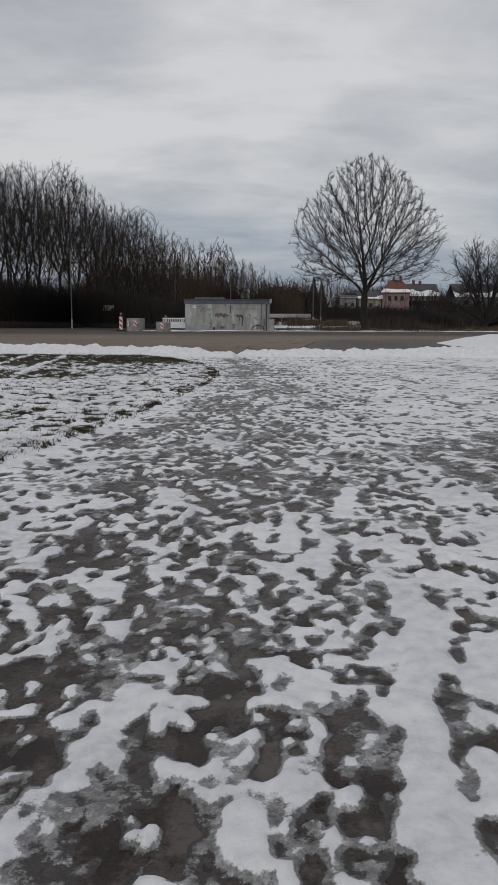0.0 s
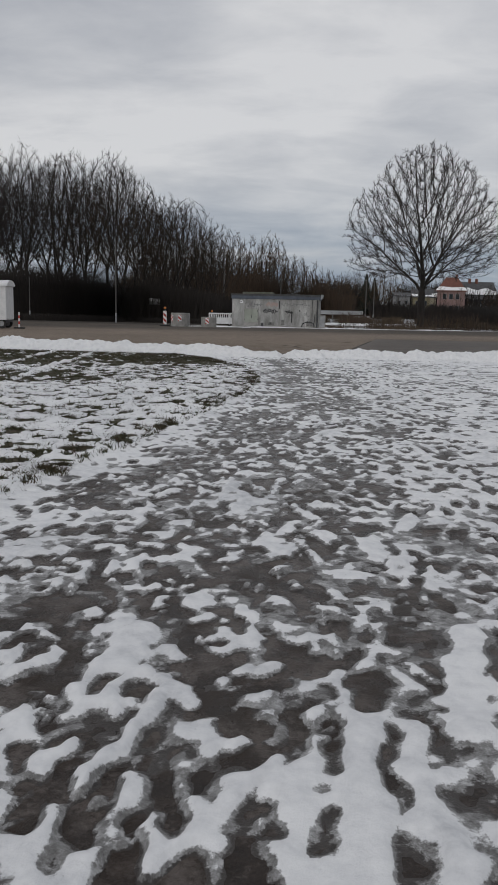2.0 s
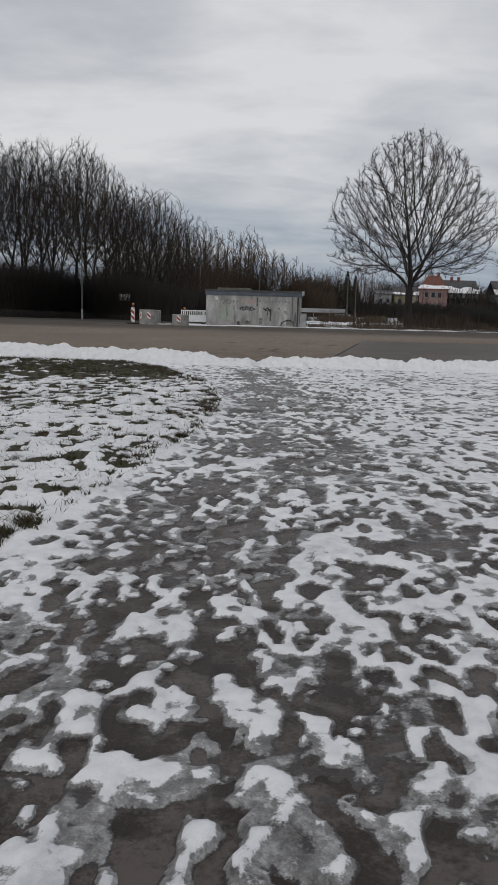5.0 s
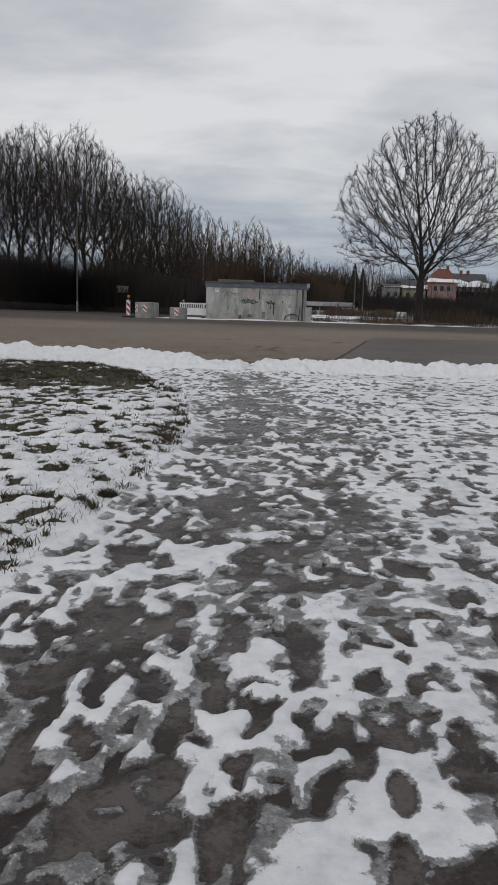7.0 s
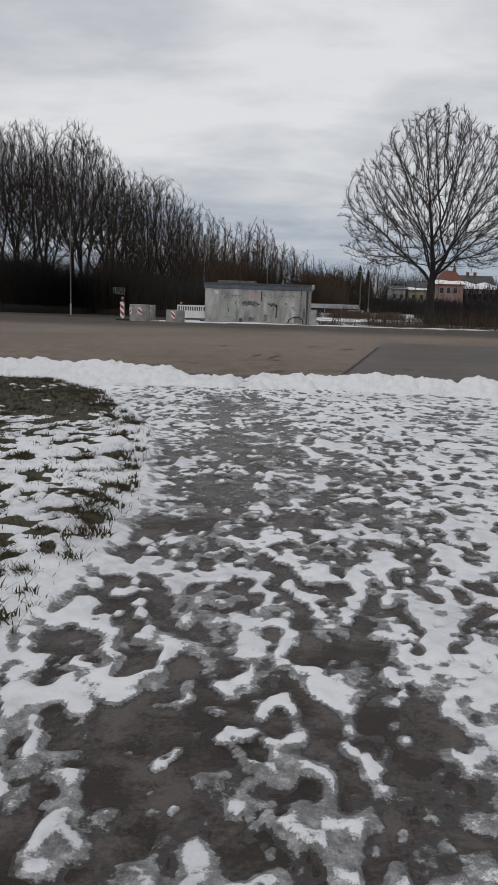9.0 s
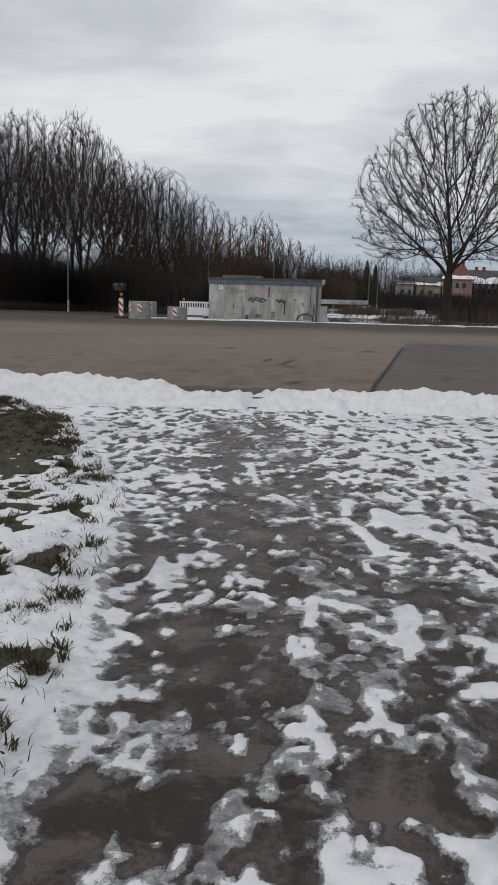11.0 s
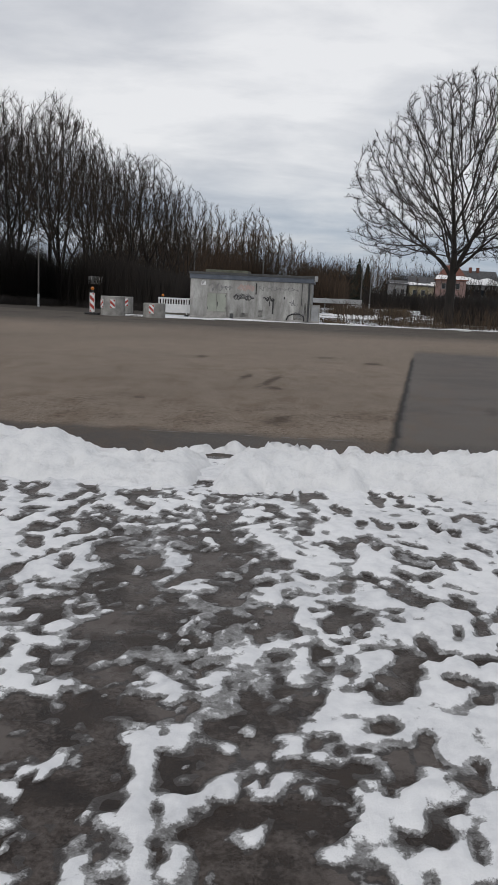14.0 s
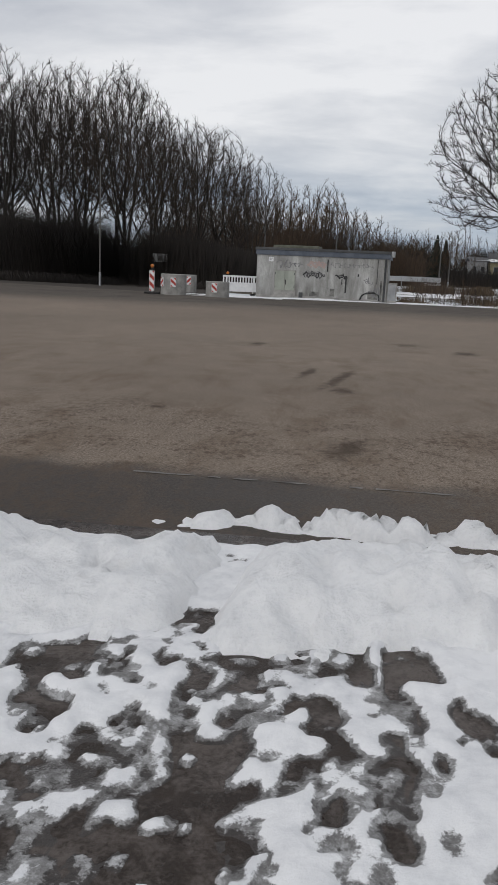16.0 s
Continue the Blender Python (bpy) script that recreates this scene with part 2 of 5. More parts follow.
def ground_material():
    """Rough meadow with dead grass and old snow patches."""
    m = Mat("winter_meadow", 0.9)
    a = m.noise(0.22, 6, 0.62, 0.5, (0.45, 1.0, 1))
    f = m.noise(6, 5, 0.7)
    grass = m.ramp(f, [(0.3, (0.035, 0.028, 0.018)), (0.55, (0.075, 0.06, 0.04)), (0.75, (0.13, 0.10, 0.065))])
    sn = m.ramp(m.math("ADD", m.math("MULTIPLY", a, 0.8), m.math("MULTIPLY", f, 0.2)), [(0.47, (0, 0, 0)), (0.51, (1, 1, 1))])
    m.color(m.mix(sn, grass, (0.70, 0.73, 0.76)))
    m.bump(f, 0.5, 0.04)
    return m.m


def lawn_material():
    m = Mat("winter_turf", 0.9)
    f = m.noise(34, 6, 0.8)
    g = m.noise(5.0, 6, 0.7)
    green = m.ramp(f, [(0.36, (0.010, 0.011, 0.005)), (0.5, (0.034, 0.037, 0.013)), (0.66, (0.095, 0.092, 0.038))])
    brown = m.ramp(f, [(0.3, (0.030, 0.024, 0.016)), (0.7, (0.095, 0.072, 0.042))])
    m.color(m.mix(m.ramp(g, [(0.45, (0, 0, 0)), (0.6, (1, 1, 1))]), green, brown))
    m.bump(f, 0.6, 0.02)
    return m.m


def concrete_material():
    m = Mat("weathered_concrete", 0.85)
    f = m.noise(30, 5, 0.7)
    st = m.noise(1.4, 6, 0.65, 0.3, (1.2, 1.2, 0.28))
    big = m.noise(0.55, 4, 0.5)
    s = m.math("ADD", m.math("MULTIPLY", st, 0.55), m.math("ADD", m.math("MULTIPLY", f, 0.2), m.math("MULTIPLY", big, 0.25)))
    m.color(m.ramp(s, [(0.37, (0.10, 0.097, 0.09)), (0.45, (0.23, 0.227, 0.215)), (0.53, (0.35, 0.348, 0.335)), (0.62, (0.54, 0.54, 0.525))]))
    m.bump(f, 0.3, 0.01)
    return m.m


def blade_material(name, c1, c2):
    m = Mat(name, 0.8)
    m.color(m.ramp(m.geo.outputs["Random Per Island"], [(0.0, c1), (1.0, c2)]))
    return m.m


SNOW = snow_material()
CLEAN_SNOW = clean_snow_material()
PAVE = pavement_material()
ROAD = road_material()
MEADOW = ground_material()
TURF = lawn_material()
LITTER = simple("leaf_litter", (0.012, 0.009, 0.007), (0.045, 0.033, 0.022), 3.0, 0.95, bump=0.5)
CONCRETE = concrete_material()
CONCRETE_GREY = simple("cast_concrete", (0.20, 0.195, 0.185), (0.38, 0.37, 0.35), 2.5, 0.88, bump=0.3)
BARK = simple("dark_wet_bark", (0.010, 0.008, 0.007), (0.032, 0.026, 0.021), 4.0, 0.9, bump=0.5, stretch=(1, 1, 0.2))
TWIG = simple("dark_twigs", (0.012, 0.009, 0.008), (0.030, 0.022, 0.017), 2.0, 0.9, bump=0)
TWIG_BROWN = simple("brown_twigs", (0.040, 0.025, 0.014), (0.095, 0.058, 0.030), 0.8, 0.9, bump=0)
TWIG_WARM = simple("warm_dark_twigs", (0.017, 0.012, 0.009), (0.044, 0.030, 0.020), 1.2, 0.9, bump=0)
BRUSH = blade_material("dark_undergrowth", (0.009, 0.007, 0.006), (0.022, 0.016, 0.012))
WEED = blade_material("dry_weed_stalks", (0.035, 0.024, 0.015), (0.15, 0.105, 0.06))
GRASS = blade_material("winter_grass_blades", (0.015, 0.016, 0.006), (0.072, 0.068, 0.026))
SEDGE = blade_material("dead_brown_grass", (0.022, 0.014, 0.007), (0.085, 0.055, 0.026))
FLASHING = simple("blue_grey_sheet_metal", (0.06, 0.075, 0.10), (0.115, 0.13, 0.16), 2.0, 0.5, 0.3, 0.05)
STEEL = simple("galvanised_steel", (0.24, 0.25, 0.26), (0.38, 0.39, 0.40), 3.0, 0.45, 0.7, 0.05)
DARK_STEEL = simple("dark_painted_steel", (0.045, 0.047, 0.050), (0.085, 0.088, 0.09), 3.0, 0.5, 0.3, 0.05)
BLACK = simple("black_spray_paint", (0.012, 0.012, 0.013), (0.03, 0.03, 0.032), 8.0, 0.6, bump=0)
GREY_INK = simple("faded_spray_paint", (0.14, 0.14, 0.15), (0.24, 0.24, 0.24), 6.0, 0.7, bump=0)
PINK_INK = simple("faded_pink_spray_paint", (0.36, 0.27, 0.25), (0.44, 0.33, 0.30), 6.0, 0.7, bump=0)
RED = simple("red_sign_film", (0.36, 0.03, 0.022), (0.50, 0.055, 0.04), 5.0, 0.45, bump=0)
WHITE = simple("white_plastic", (0.62, 0.63, 0.64), (0.78, 0.78, 0.78), 3.0, 0.45, bump=0.05)
ORANGE = simple("orange_lamp_lens", (0.42, 0.12, 0.015), (0.55, 0.18, 0.02), 6.0, 0.3, bump=0)
RUBBER = simple("black_rubber", (0.015, 0.015, 0.015), (0.035, 0.034, 0.033), 5.0, 0.8, bump=0.2)
GLASS = simple("dark_window_glass", (0.02, 0.023, 0.027), (0.035, 0.04, 0.045), 1.0, 0.08, bump=0)
PINK = simple("pink_render", (0.20, 0.128, 0.118), (0.27, 0.175, 0.16), 0.8, 0.85)
CREAM = simple("cream_render", (0.30, 0.27, 0.20), (0.40, 0.36, 0.27), 0.8, 0.85)
YELLOW = simple("yellow_render", (0.19, 0.165, 0.10), (0.27, 0.235, 0.14), 0.8, 0.85)
GREYWALL = simple("grey_render", (0.17, 0.17, 0.175), (0.27, 0.27, 0.27), 0.8, 0.85)
ROOF_RED = simple("red_clay_tiles", (0.11, 0.042, 0.030), (0.19, 0.075, 0.052), 1.5, 0.8)
ROOF_GREY = simple("dark_grey_tiles", (0.05, 0.05, 0.053), (0.10, 0.10, 0.105), 1.5, 0.8)
MOSS = simple("mossy_roof_felt", (0.09, 0.095, 0.07), (0.17, 0.17, 0.14), 2.0, 0.9)


# ---- building blocks ----
def part(name, bm, material, parent=None, label=""):
    """One mesh object from a bmesh, under a thing or a part."""
    me = bpy.data.meshes.new(name)
    bm.to_mesh(me)
    bm.free()
    me.materials.append(material)
    ob = new(name, me)
    if parent is not None:
        ob.parent = parent
    if label:
        ob["label"] = label
    return ob


def arrays(name, verts, faces, material, parent=None, smooth=False):
    """One mesh object from vertex and face arrays."""
    me = bpy.data.meshes.new(name)
    me.from_pydata(verts.tolist() if hasattr(verts, "tolist") else verts, [], faces.tolist() if hasattr(faces, "tolist") else faces)
    me.materials.append(material)
    if smooth:
        me.polygons.foreach_set("use_smooth", [True] * len(me.polygons))
    me.update()
    ob = new(name, me)
    if parent is not None:
        ob.parent = parent
    return ob


def empty(name, m, label, category, group="", kind=""):
    ob = new(name)
    ob.matrix_basis = m
    return tagged(ob, label, category, group, kind)


def box(bm, x0, x1, y0, y1, z0, z1, bevel=0.0):
    vs = [bm.verts.new(p) for p in ((x0, y0, z0), (x1, y0, z0), (x1, y1, z0), (x0, y1, z0), (x0, y0, z1), (x1, y0, z1), (x1, y1, z1), (x0, y1, z1))]
    fs = [bm.faces.new([vs[i] for i in q]) for q in ((3, 2, 1, 0), (4, 5, 6, 7), (0, 1, 5, 4), (1, 2, 6, 5), (2, 3, 7, 6), (3, 0, 4, 7))]
    if bevel:
        es = list({e for f in fs for e in f.edges})
        bmesh.ops.bevel(bm, geom=es, offset=bevel, segments=2, affect="EDGES", profile=0.6)


def boxed(name, dims, material, parent, label="", bevel=0.01):
    bm = bmesh.new()
    box(bm, *dims, bevel=bevel)
    return part(name, bm, material, parent, label)


def pipe(bm, pts, radii, n=8):
    """A tapered tube along points."""
    rings = []
    for i, p in enumerate(pts):
        a = Vector(pts[max(0, i - 1)])
        b = Vector(pts[min(len(pts) - 1, i + 1)])
        d = (b - a).normalized()
        u = d.orthogonal().normalized()
        w = d.cross(u)
        rings.append([bm.verts.new(Vector(p) + (u * math.cos(k * math.tau / n) + w * math.sin(k * math.tau / n)) * radii[i]) for k in range(n)])
    for r, s in zip(rings, rings[1:]):
        for k in range(n):
            bm.faces.new((r[k], r[(k + 1) % n], s[(k + 1) % n], s[k]))
    bm.faces.new(rings[0][::-1])
    bm.faces.new(rings[-1])


def piped(name, pts, radii, material, parent, n=8, label=""):
    bm = bmesh.new()
    pipe(bm, pts, radii, n)
    return part(name, bm, material, parent, label)


rng = np.random.default_rng(7)


def grid_noise(x, y, scale, seed):
    """Smooth value noise from 0 to 1 on arrays of metres."""
    g = np.random.default_rng(seed).random((256, 256))
    u, v = np.asarray(x) / scale + 1000.0, np.asarray(y) / scale + 1000.0
    i, j = np.floor(u).astype(int), np.floor(v).astype(int)
    a, b = u - i, v - j
    a, b = a * a * (3 - 2 * a), b * b * (3 - 2 * b)
    i0, j0, i1, j1 = i % 256, j % 256, (i + 1) % 256, (j + 1) % 256
    return (g[i0, j0] * (1 - a) + g[i1, j0] * a) * (1 - b) + (g[i0, j1] * (1 - a) + g[i1, j1] * a) * b


def fbm(x, y, scale, seed, octaves=4, gain=0.5):
    s, amp, tot = 0.0, 1.0, 0.0
    for o in range(octaves):
        s = s + amp * grid_noise(x, y, scale / 2 ** o, seed + o)
        tot += amp
        amp *= gain
    return s / tot


def step01(a, b, v):
    t = np.clip((v - a) / (b - a), 0, 1)
    return t * t * (3 - 2 * t)


class Twigs:
    """Collects tapered tubes of few sides as arrays."""

    def __init__(self):
        self.v, self.f = [], []

    def tube(self, pts, radii, n):
        base = len(self.v)
        m = len(pts)
        for i, p in enumerate(pts):
            d = (pts[min(i + 1, m - 1)] - pts[max(i - 1, 0)]).normalized()
            u = d.orthogonal().normalized()
            w = d.cross(u)
            for k in range(n):
                q = p + (u * math.cos(k * math.tau / n) + w * math.sin(k * math.tau / n)) * radii[i]
                self.v.append((q.x, q.y, q.z))
        for i in range(m - 1):
            for k in range(n):
                a, b = base + i * n + k, base + i * n + (k + 1) % n
                self.f.append((a, b, b + n, a + n))


def spike(tw, p, q, r):
    """A twig that runs out to a point."""
    base = len(tw.v)
    d = (q - p).normalized()
    u = d.orthogonal().normalized() * r
    w = d.cross(u)
    for c in (p + u, p - u * 0.5 + w * 0.87, p - u * 0.5 - w * 0.87, q):
        tw.v.append((c.x, c.y, c.z))
    tw.f += [(base, base + 1, base + 3), (base + 1, base + 2, base + 3), (base + 2, base, base + 3)]


def fan_tree(name, seed, w, z0, z1, fork, limbs, spread, radius, gaps, mat_twig, m, label, group="", lift=0.06, belly=0.45, fine=0.010, twig_len=0.4, shoots=1, rough=0.22):
    """A leafless tree whose limbs fan out of a short trunk to a crown of uneven outline.
    gaps: the spacing of branches, of side branches and of twigs along what bears them."""
    rnd = random.Random(seed)
    bump = [rnd.uniform(-1, 1) for _ in range(64)]
    zc = z0 + (z1 - z0) * belly
    thick, thin = Twigs(), Twigs()

    def reach(p):
        """Below 1 inside the crown."""
        a = math.atan2(p.y, p.x) / math.tau * 8 % 8
        b = (p.z - z0) / (z1 - z0) * 6 % 8
        i, j = int(a), int(b)
        fa, fb = a - i, b - j
        k = lambda u, v: bump[(u % 8) * 8 + v % 8]
        n = (k(i, j) * (1 - fa) + k(i + 1, j) * fa) * (1 - fb) + (k(i, j + 1) * (1 - fa) + k(i + 1, j + 1) * fa) * fb
        h = (p.z - zc) / ((z1 - zc) if p.z > zc else (zc - z0))
        return math.sqrt((p.x * p.x + p.y * p.y) / (w * w) + h * h) - rough * n

    def run(p, d, length, r, r_end, segs, level, wob):
        pts, rad = [p], [r]
        for i in range(segs):
            d = (d + Vector((rnd.gauss(0, wob), rnd.gauss(0, wob), rnd.gauss(0, wob) + lift))).normalized()
            p = p + d * (length / segs)
            pts.append(p)
            rad.append(r + (r_end - r) * (i + 1) / segs)
            if reach(p) > (1.04 if level else 1.0) and i > 1 - level:
                break
        return pts, rad

    def along(pts, rad, f):
        i = min(int(f * (len(pts) - 1)), len(pts) - 2)
        u = f * (len(pts) - 1) - i
        return pts[i].lerp(pts[i + 1], u), (pts[i + 1] - pts[i]).normalized(), rad[i] * (1 - u) + rad[i + 1] * u

    def side(d, angle):
        o = d.orthogonal().normalized()
        o = Matrix.Rotation(rnd.random() * math.tau, 3, d) @ o
        return (d * math.cos(angle) + o * math.sin(angle)).normalized()

    def bear(pts, rad, level):
        length = sum((b - a).length for a, b in zip(pts, pts[1:]))
        n = max(1, int(length / gaps[level] * rnd.uniform(0.8, 1.2)))
        for k in range(n):
            f = (0.30 if level == 0 else 0.12) + (0.70 if level == 0 else 0.88) * (k + rnd.random()) / n
            p, d, r = along(pts, rad, min(f, 0.999))
            e = side(d, rnd.uniform(0.45, 0.95))
            if level == 2:
                e = (e + Vector((0, 0, 0.22))).normalized()
                q = p + e * twig_len * rnd.uniform(0.4, 1.2)
                spike(thin, p, q, fine * 1.15)
                for _ in range(shoots):
                    g = side(e, rnd.uniform(0.4, 0.9))
                    p2 = p.lerp(q, rnd.uniform(0.3, 1.0))
                    spike(thin, p2, p2 + g * twig_len * rnd.uniform(0.25, 0.7), fine)
                continue
            ln = length * ((0.46 - 0.20 * f) if level == 0 else (0.52 - 0.26 * f)) * rnd.uniform(0.6, 1.3)
            ln = max(ln, gaps[level + 1] * 2.2)
            r1 = max(fine * (1.5 if level == 0 else 1.0), r * (0.55 if level == 0 else 0.6))
            ps, rs = run(p, e, ln, r1, fine * (1.1 if level == 0 else 0.9), 5 if level == 0 else 3, level + 1, 0.12)
            if len(ps) > 1:
                thin.tube(ps, rs, 4 if level == 0 else 3)
                bear(ps, rs, level + 1)

    base = Vector((0, 0, 0))
    top = Vector((rnd.gauss(0, 0.1), rnd.gauss(0, 0.1), fork))
    thick.tube([base, base.lerp(top, 0.12), base.lerp(top, 0.6), top], [radius * 1.5, radius * 1.12, radius, radius * 0.95], 9)
    for k in range(limbs):
        a = k * 2.399 + rnd.uniform(-0.3, 0.3)
        th = math.radians(spread[0] + (spread[1] - spread[0]) * ((k + 0.3) / limbs) ** 0.8)
        d = Vector((math.cos(a) * math.sin(th), math.sin(a) * math.sin(th), math.cos(th)))
        start = base.lerp(top, rnd.uniform(0.80, 1.0) if k else 1.0)
        s = 0.5
        while s < 30 and (reach(start + d * s) < 0.99 or s < 1.2):
            s += 0.25
        r0 = radius * (0.52 - 0.24 * k / limbs)
        ps, rs = run(start, d, s, r0, fine * 1.6, 9, 0, 0.055)
        thick.tube(ps, rs, 6)
        bear(ps, rs, 0)
    tree = empty(name, m, label, "tree", group)
    arrays("trunk", thick.v, thick.f, BARK, tree, True)
    arrays("crown", thin.v, thin.f, mat_twig, tree)
    return tree


def grown_tree(name, seed, profile, fork, attractors, step, pull, kill, tip, mat_twig, m, label, group="", twig_len=0.35, twigs=3, leaders=3, rise=0.12, lean=0.0):
    """A leafless tree grown branch by branch into the free room of its crown.
    profile: rows of height and half width; fork: the height of the trunk; tip: the radius of the last shoots."""
    r = np.random.default_rng(seed)
    zs, ws = np.array([p[0] for p in profile]), np.array([p[1] for p in profile])
    pts = []
    lobes = r.uniform(-1, 1, (12, 7))
    while len(pts) < attractors:
        z = r.uniform(zs[0], zs[-1])
        w = np.interp(z, zs, ws)
        if r.random() > (w / ws.max()) ** 1.3 + 0.04:
            continue
        a, q = r.random() * math.tau, r.random() ** 0.52
        bump = lobes[int(a / math.tau * 12) % 12, int((z - zs[0]) / (zs[-1] - zs[0]) * 6.99)]
        q *= w * (1 + 0.13 * bump)
        pts.append((q * math.cos(a) + lean * z, q * math.sin(a), z))
    A = np.array(pts)
    N, parent = [np.array((0.0, 0.0, 0.0))], [-1]
    trunk = max(3, int(fork / step))
    for k in range(trunk):
        N.append(np.array((0.02 * r.normal() + lean * fork * (k + 1) / trunk, 0.02 * r.normal(), fork * (k + 1) / trunk)))
        parent.append(len(N) - 2)
    top = len(N) - 1
    for k in range(leaders):
        a = k * 2.399 + r.uniform(-0.4, 0.4) + seed
        d = np.array((math.cos(a) * 0.55, math.sin(a) * 0.55, 1.0)) if k else np.array((math.cos(a) * 0.35, math.sin(a) * 0.35, 1.0))
        prev = top if k < 2 else top - 1
        for j in range(3):
            N.append(N[prev] + d / np.linalg.norm(d) * step)
            parent.append(prev)
            prev = len(N) - 1
    best = np.full(len(A), 1e9)
    near = np.zeros(len(A), int)
    alive = np.ones(len(A), bool)

    def meet(first):
        for i in range(first, len(N)):
            d = np.linalg.norm(A - N[i], axis=1)
            up = d < best
            best[up] = d[up]
            near[up] = i

    meet(max(0, trunk - 1))
    tries = {}
    for _ in range(150):
        alive &= best > kill
        act = alive & (best < pull if _ > 14 else alive)
        if not act.any():
            break
        first = len(N)
        for i in np.unique(near[act]):
            if tries.get(i, 0) > 3:
                alive[act & (near == i)] = False
                continue
            tries[i] = tries.get(i, 0) + 1
            back = N[i] - N[parent[i]] if i else np.array((0, 0, 1.0))
            back = back / (np.linalg.norm(back) + 1e-6)
            mine = np.flatnonzero(act & (near == i))
            d = A[mine] - N[i]
            d = d / np.linalg.norm(d, axis=1)[:, None]
            ahead = d @ back > (0.10 if i > trunk else -1)
            alive[mine[~ahead]] = False
            if not ahead.any():
                continue
            d = d[ahead].mean(0) + r.normal(0, 0.10, 3)
            out = np.array((N[i][0], N[i][1], 0.0)) / (math.hypot(N[i][0], N[i][1]) + 1.0)
            d = d / (np.linalg.norm(d) + 1e-6) + 0.9 * back + 0.22 * out + np.array((0, 0, rise))
            N.append(N[i] + d / np.linalg.norm(d) * step)
            parent.append(i)
        meet(first)
    kids = collections.defaultdict(list)
    for i, p in enumerate(parent):
        if p >= 0:
            kids[p].append(i)
    R3 = np.zeros(len(N))
    for i in range(len(N) - 1, -1, -1):
        R3[i] = (sum(R3[c] ** 2.12 for c in kids[i]) + (tip ** 2.12 if not kids[i] else 0)) ** (1 / 2.12)
    P = [Vector(p) for p in N]
    thick, thin = Twigs(), Twigs()
    big = R3[0] * 0.25
    stack = [(0, -1)]
    rnd = random.Random(seed)
    while stack:
        i, came = stack.pop()
        chain = [] if came < 0 else [came]
        while True:
            chain.append(i)
            if not kids[i]:
                break
            order = sorted(kids[i], key=lambda c: -R3[c])
            stack += [(c, i) for c in order[1:]]
            i = order[0]
        ps = [P[c] for c in chain]
        for _ in range(2):
            ps = [ps[0]] + [(ps[k - 1] + ps[k] * 2 + ps[k + 1]) / 4 for k in range(1, len(ps) - 1)] + [ps[-1]]
        rs = [R3[c] for c in chain]
        if came >= 0:
            rs[0] = rs[1]
        else:
            rs[0] *= 1.35
        target, sides = (thick, 6) if rs[0] > big else (thin, 3)
        target.tube(ps, rs, sides)
        for k in range(1, len(ps)):
            if rs[k] > tip * 3.2:
                continue
            d = (ps[k] - ps[k - 1]).normalized()
            for _ in range(twigs + (2 if k == len(ps) - 1 else 0)):
                o = Matrix.Rotation(rnd.random() * math.tau, 3, d) @ d.orthogonal().normalized()
                e = (d * rnd.uniform(0.5, 1.1) + o * rnd.uniform(0.3, 0.9) + Vector((0, 0, 0.25))).normalized()
                p = ps[k - 1].lerp(ps[k], rnd.random())
                q = p + e * twig_len * rnd.uniform(0.45, 1.15)
                spike(thin, p, q, tip * 0.95)
                f = (e + Vector((rnd.uniform(-1, 1), rnd.uniform(-1, 1), rnd.uniform(-0.3, 0.9))) * 0.7).normalized()
                p2 = p.lerp(q, rnd.uniform(0.3, 0.7))
                spike(thin, p2, p2 + f * twig_len * 0.45, tip * 0.8)
    tree = empty(name, m, label, "tree", group)
    arrays("trunk", thick.v, thick.f, BARK, tree, True)
    arrays("crown", thin.v, thin.f, mat_twig, tree)
    return tree


def stalks(name, xs, ys, zs, heights, width, lean, material, label, category, seed, forks=0):
    """Many thin upright ribbons, crossed, as one object that nobody could count."""
    r = np.random.default_rng(seed)
    n = len(xs)
    a = r.random(n) * math.tau
    lx, ly = r.normal(0, lean, n) * heights, r.normal(0, lean, n) * heights
    w = width * (0.6 + 0.8 * r.random(n))
    cx, cy = np.cos(a) * w / 2, np.sin(a) * w / 2
    mids = 0.5 + 0.15 * r.random(n)
    V = np.empty((n, 5, 3))
    V[:, 0] = np.stack([xs - cx, ys - cy, zs], 1)
    V[:, 1] = np.stack([xs + cx, ys + cy, zs], 1)
    V[:, 2] = np.stack([xs + cx * 0.8 + lx * 0.35, ys + cy * 0.8 + ly * 0.35, zs + heights * mids], 1)
    V[:, 3] = np.stack([xs - cx * 0.8 + lx * 0.35, ys - cy * 0.8 + ly * 0.35, zs + heights * mids], 1)
    V[:, 4] = np.stack([xs + lx, ys + ly, zs + heights], 1)
    base = (np.arange(n) * 5)[:, None]
    quads = (base + np.array([0, 1, 2, 3])).tolist()
    tris = (base + np.array([3, 2, 4])).tolist()
    ob = arrays(name, V.reshape(-1, 3), quads + tris, material)
    return tagged(ob, label, category, kind="stuff")


# ---- ground, road, path ----
def sheet(name, pts, z, material, label, category):
    bm = bmesh.new()
    bm.faces.new([bm.verts.new((x, y, z)) for x, y in pts])
    return tagged(part(name, bm, material), label, category, kind="structure")


R = 4000
sheet("ground", [(-R, -R), (R, -R), (R, R), (-R, R)], -0.06, MEADOW, "flat winter meadow with dead grass and old snow", "ground")


def road_far(x):
    """The lot's far edge."""
    return 69.2 + 0.6 * math.sin(x * 0.21) + (1.6 if x > 8 else 0.0) * min(1, (x - 8) / 6) + (0.22 * min(-6 - x, 20) if x < -6 else 0)


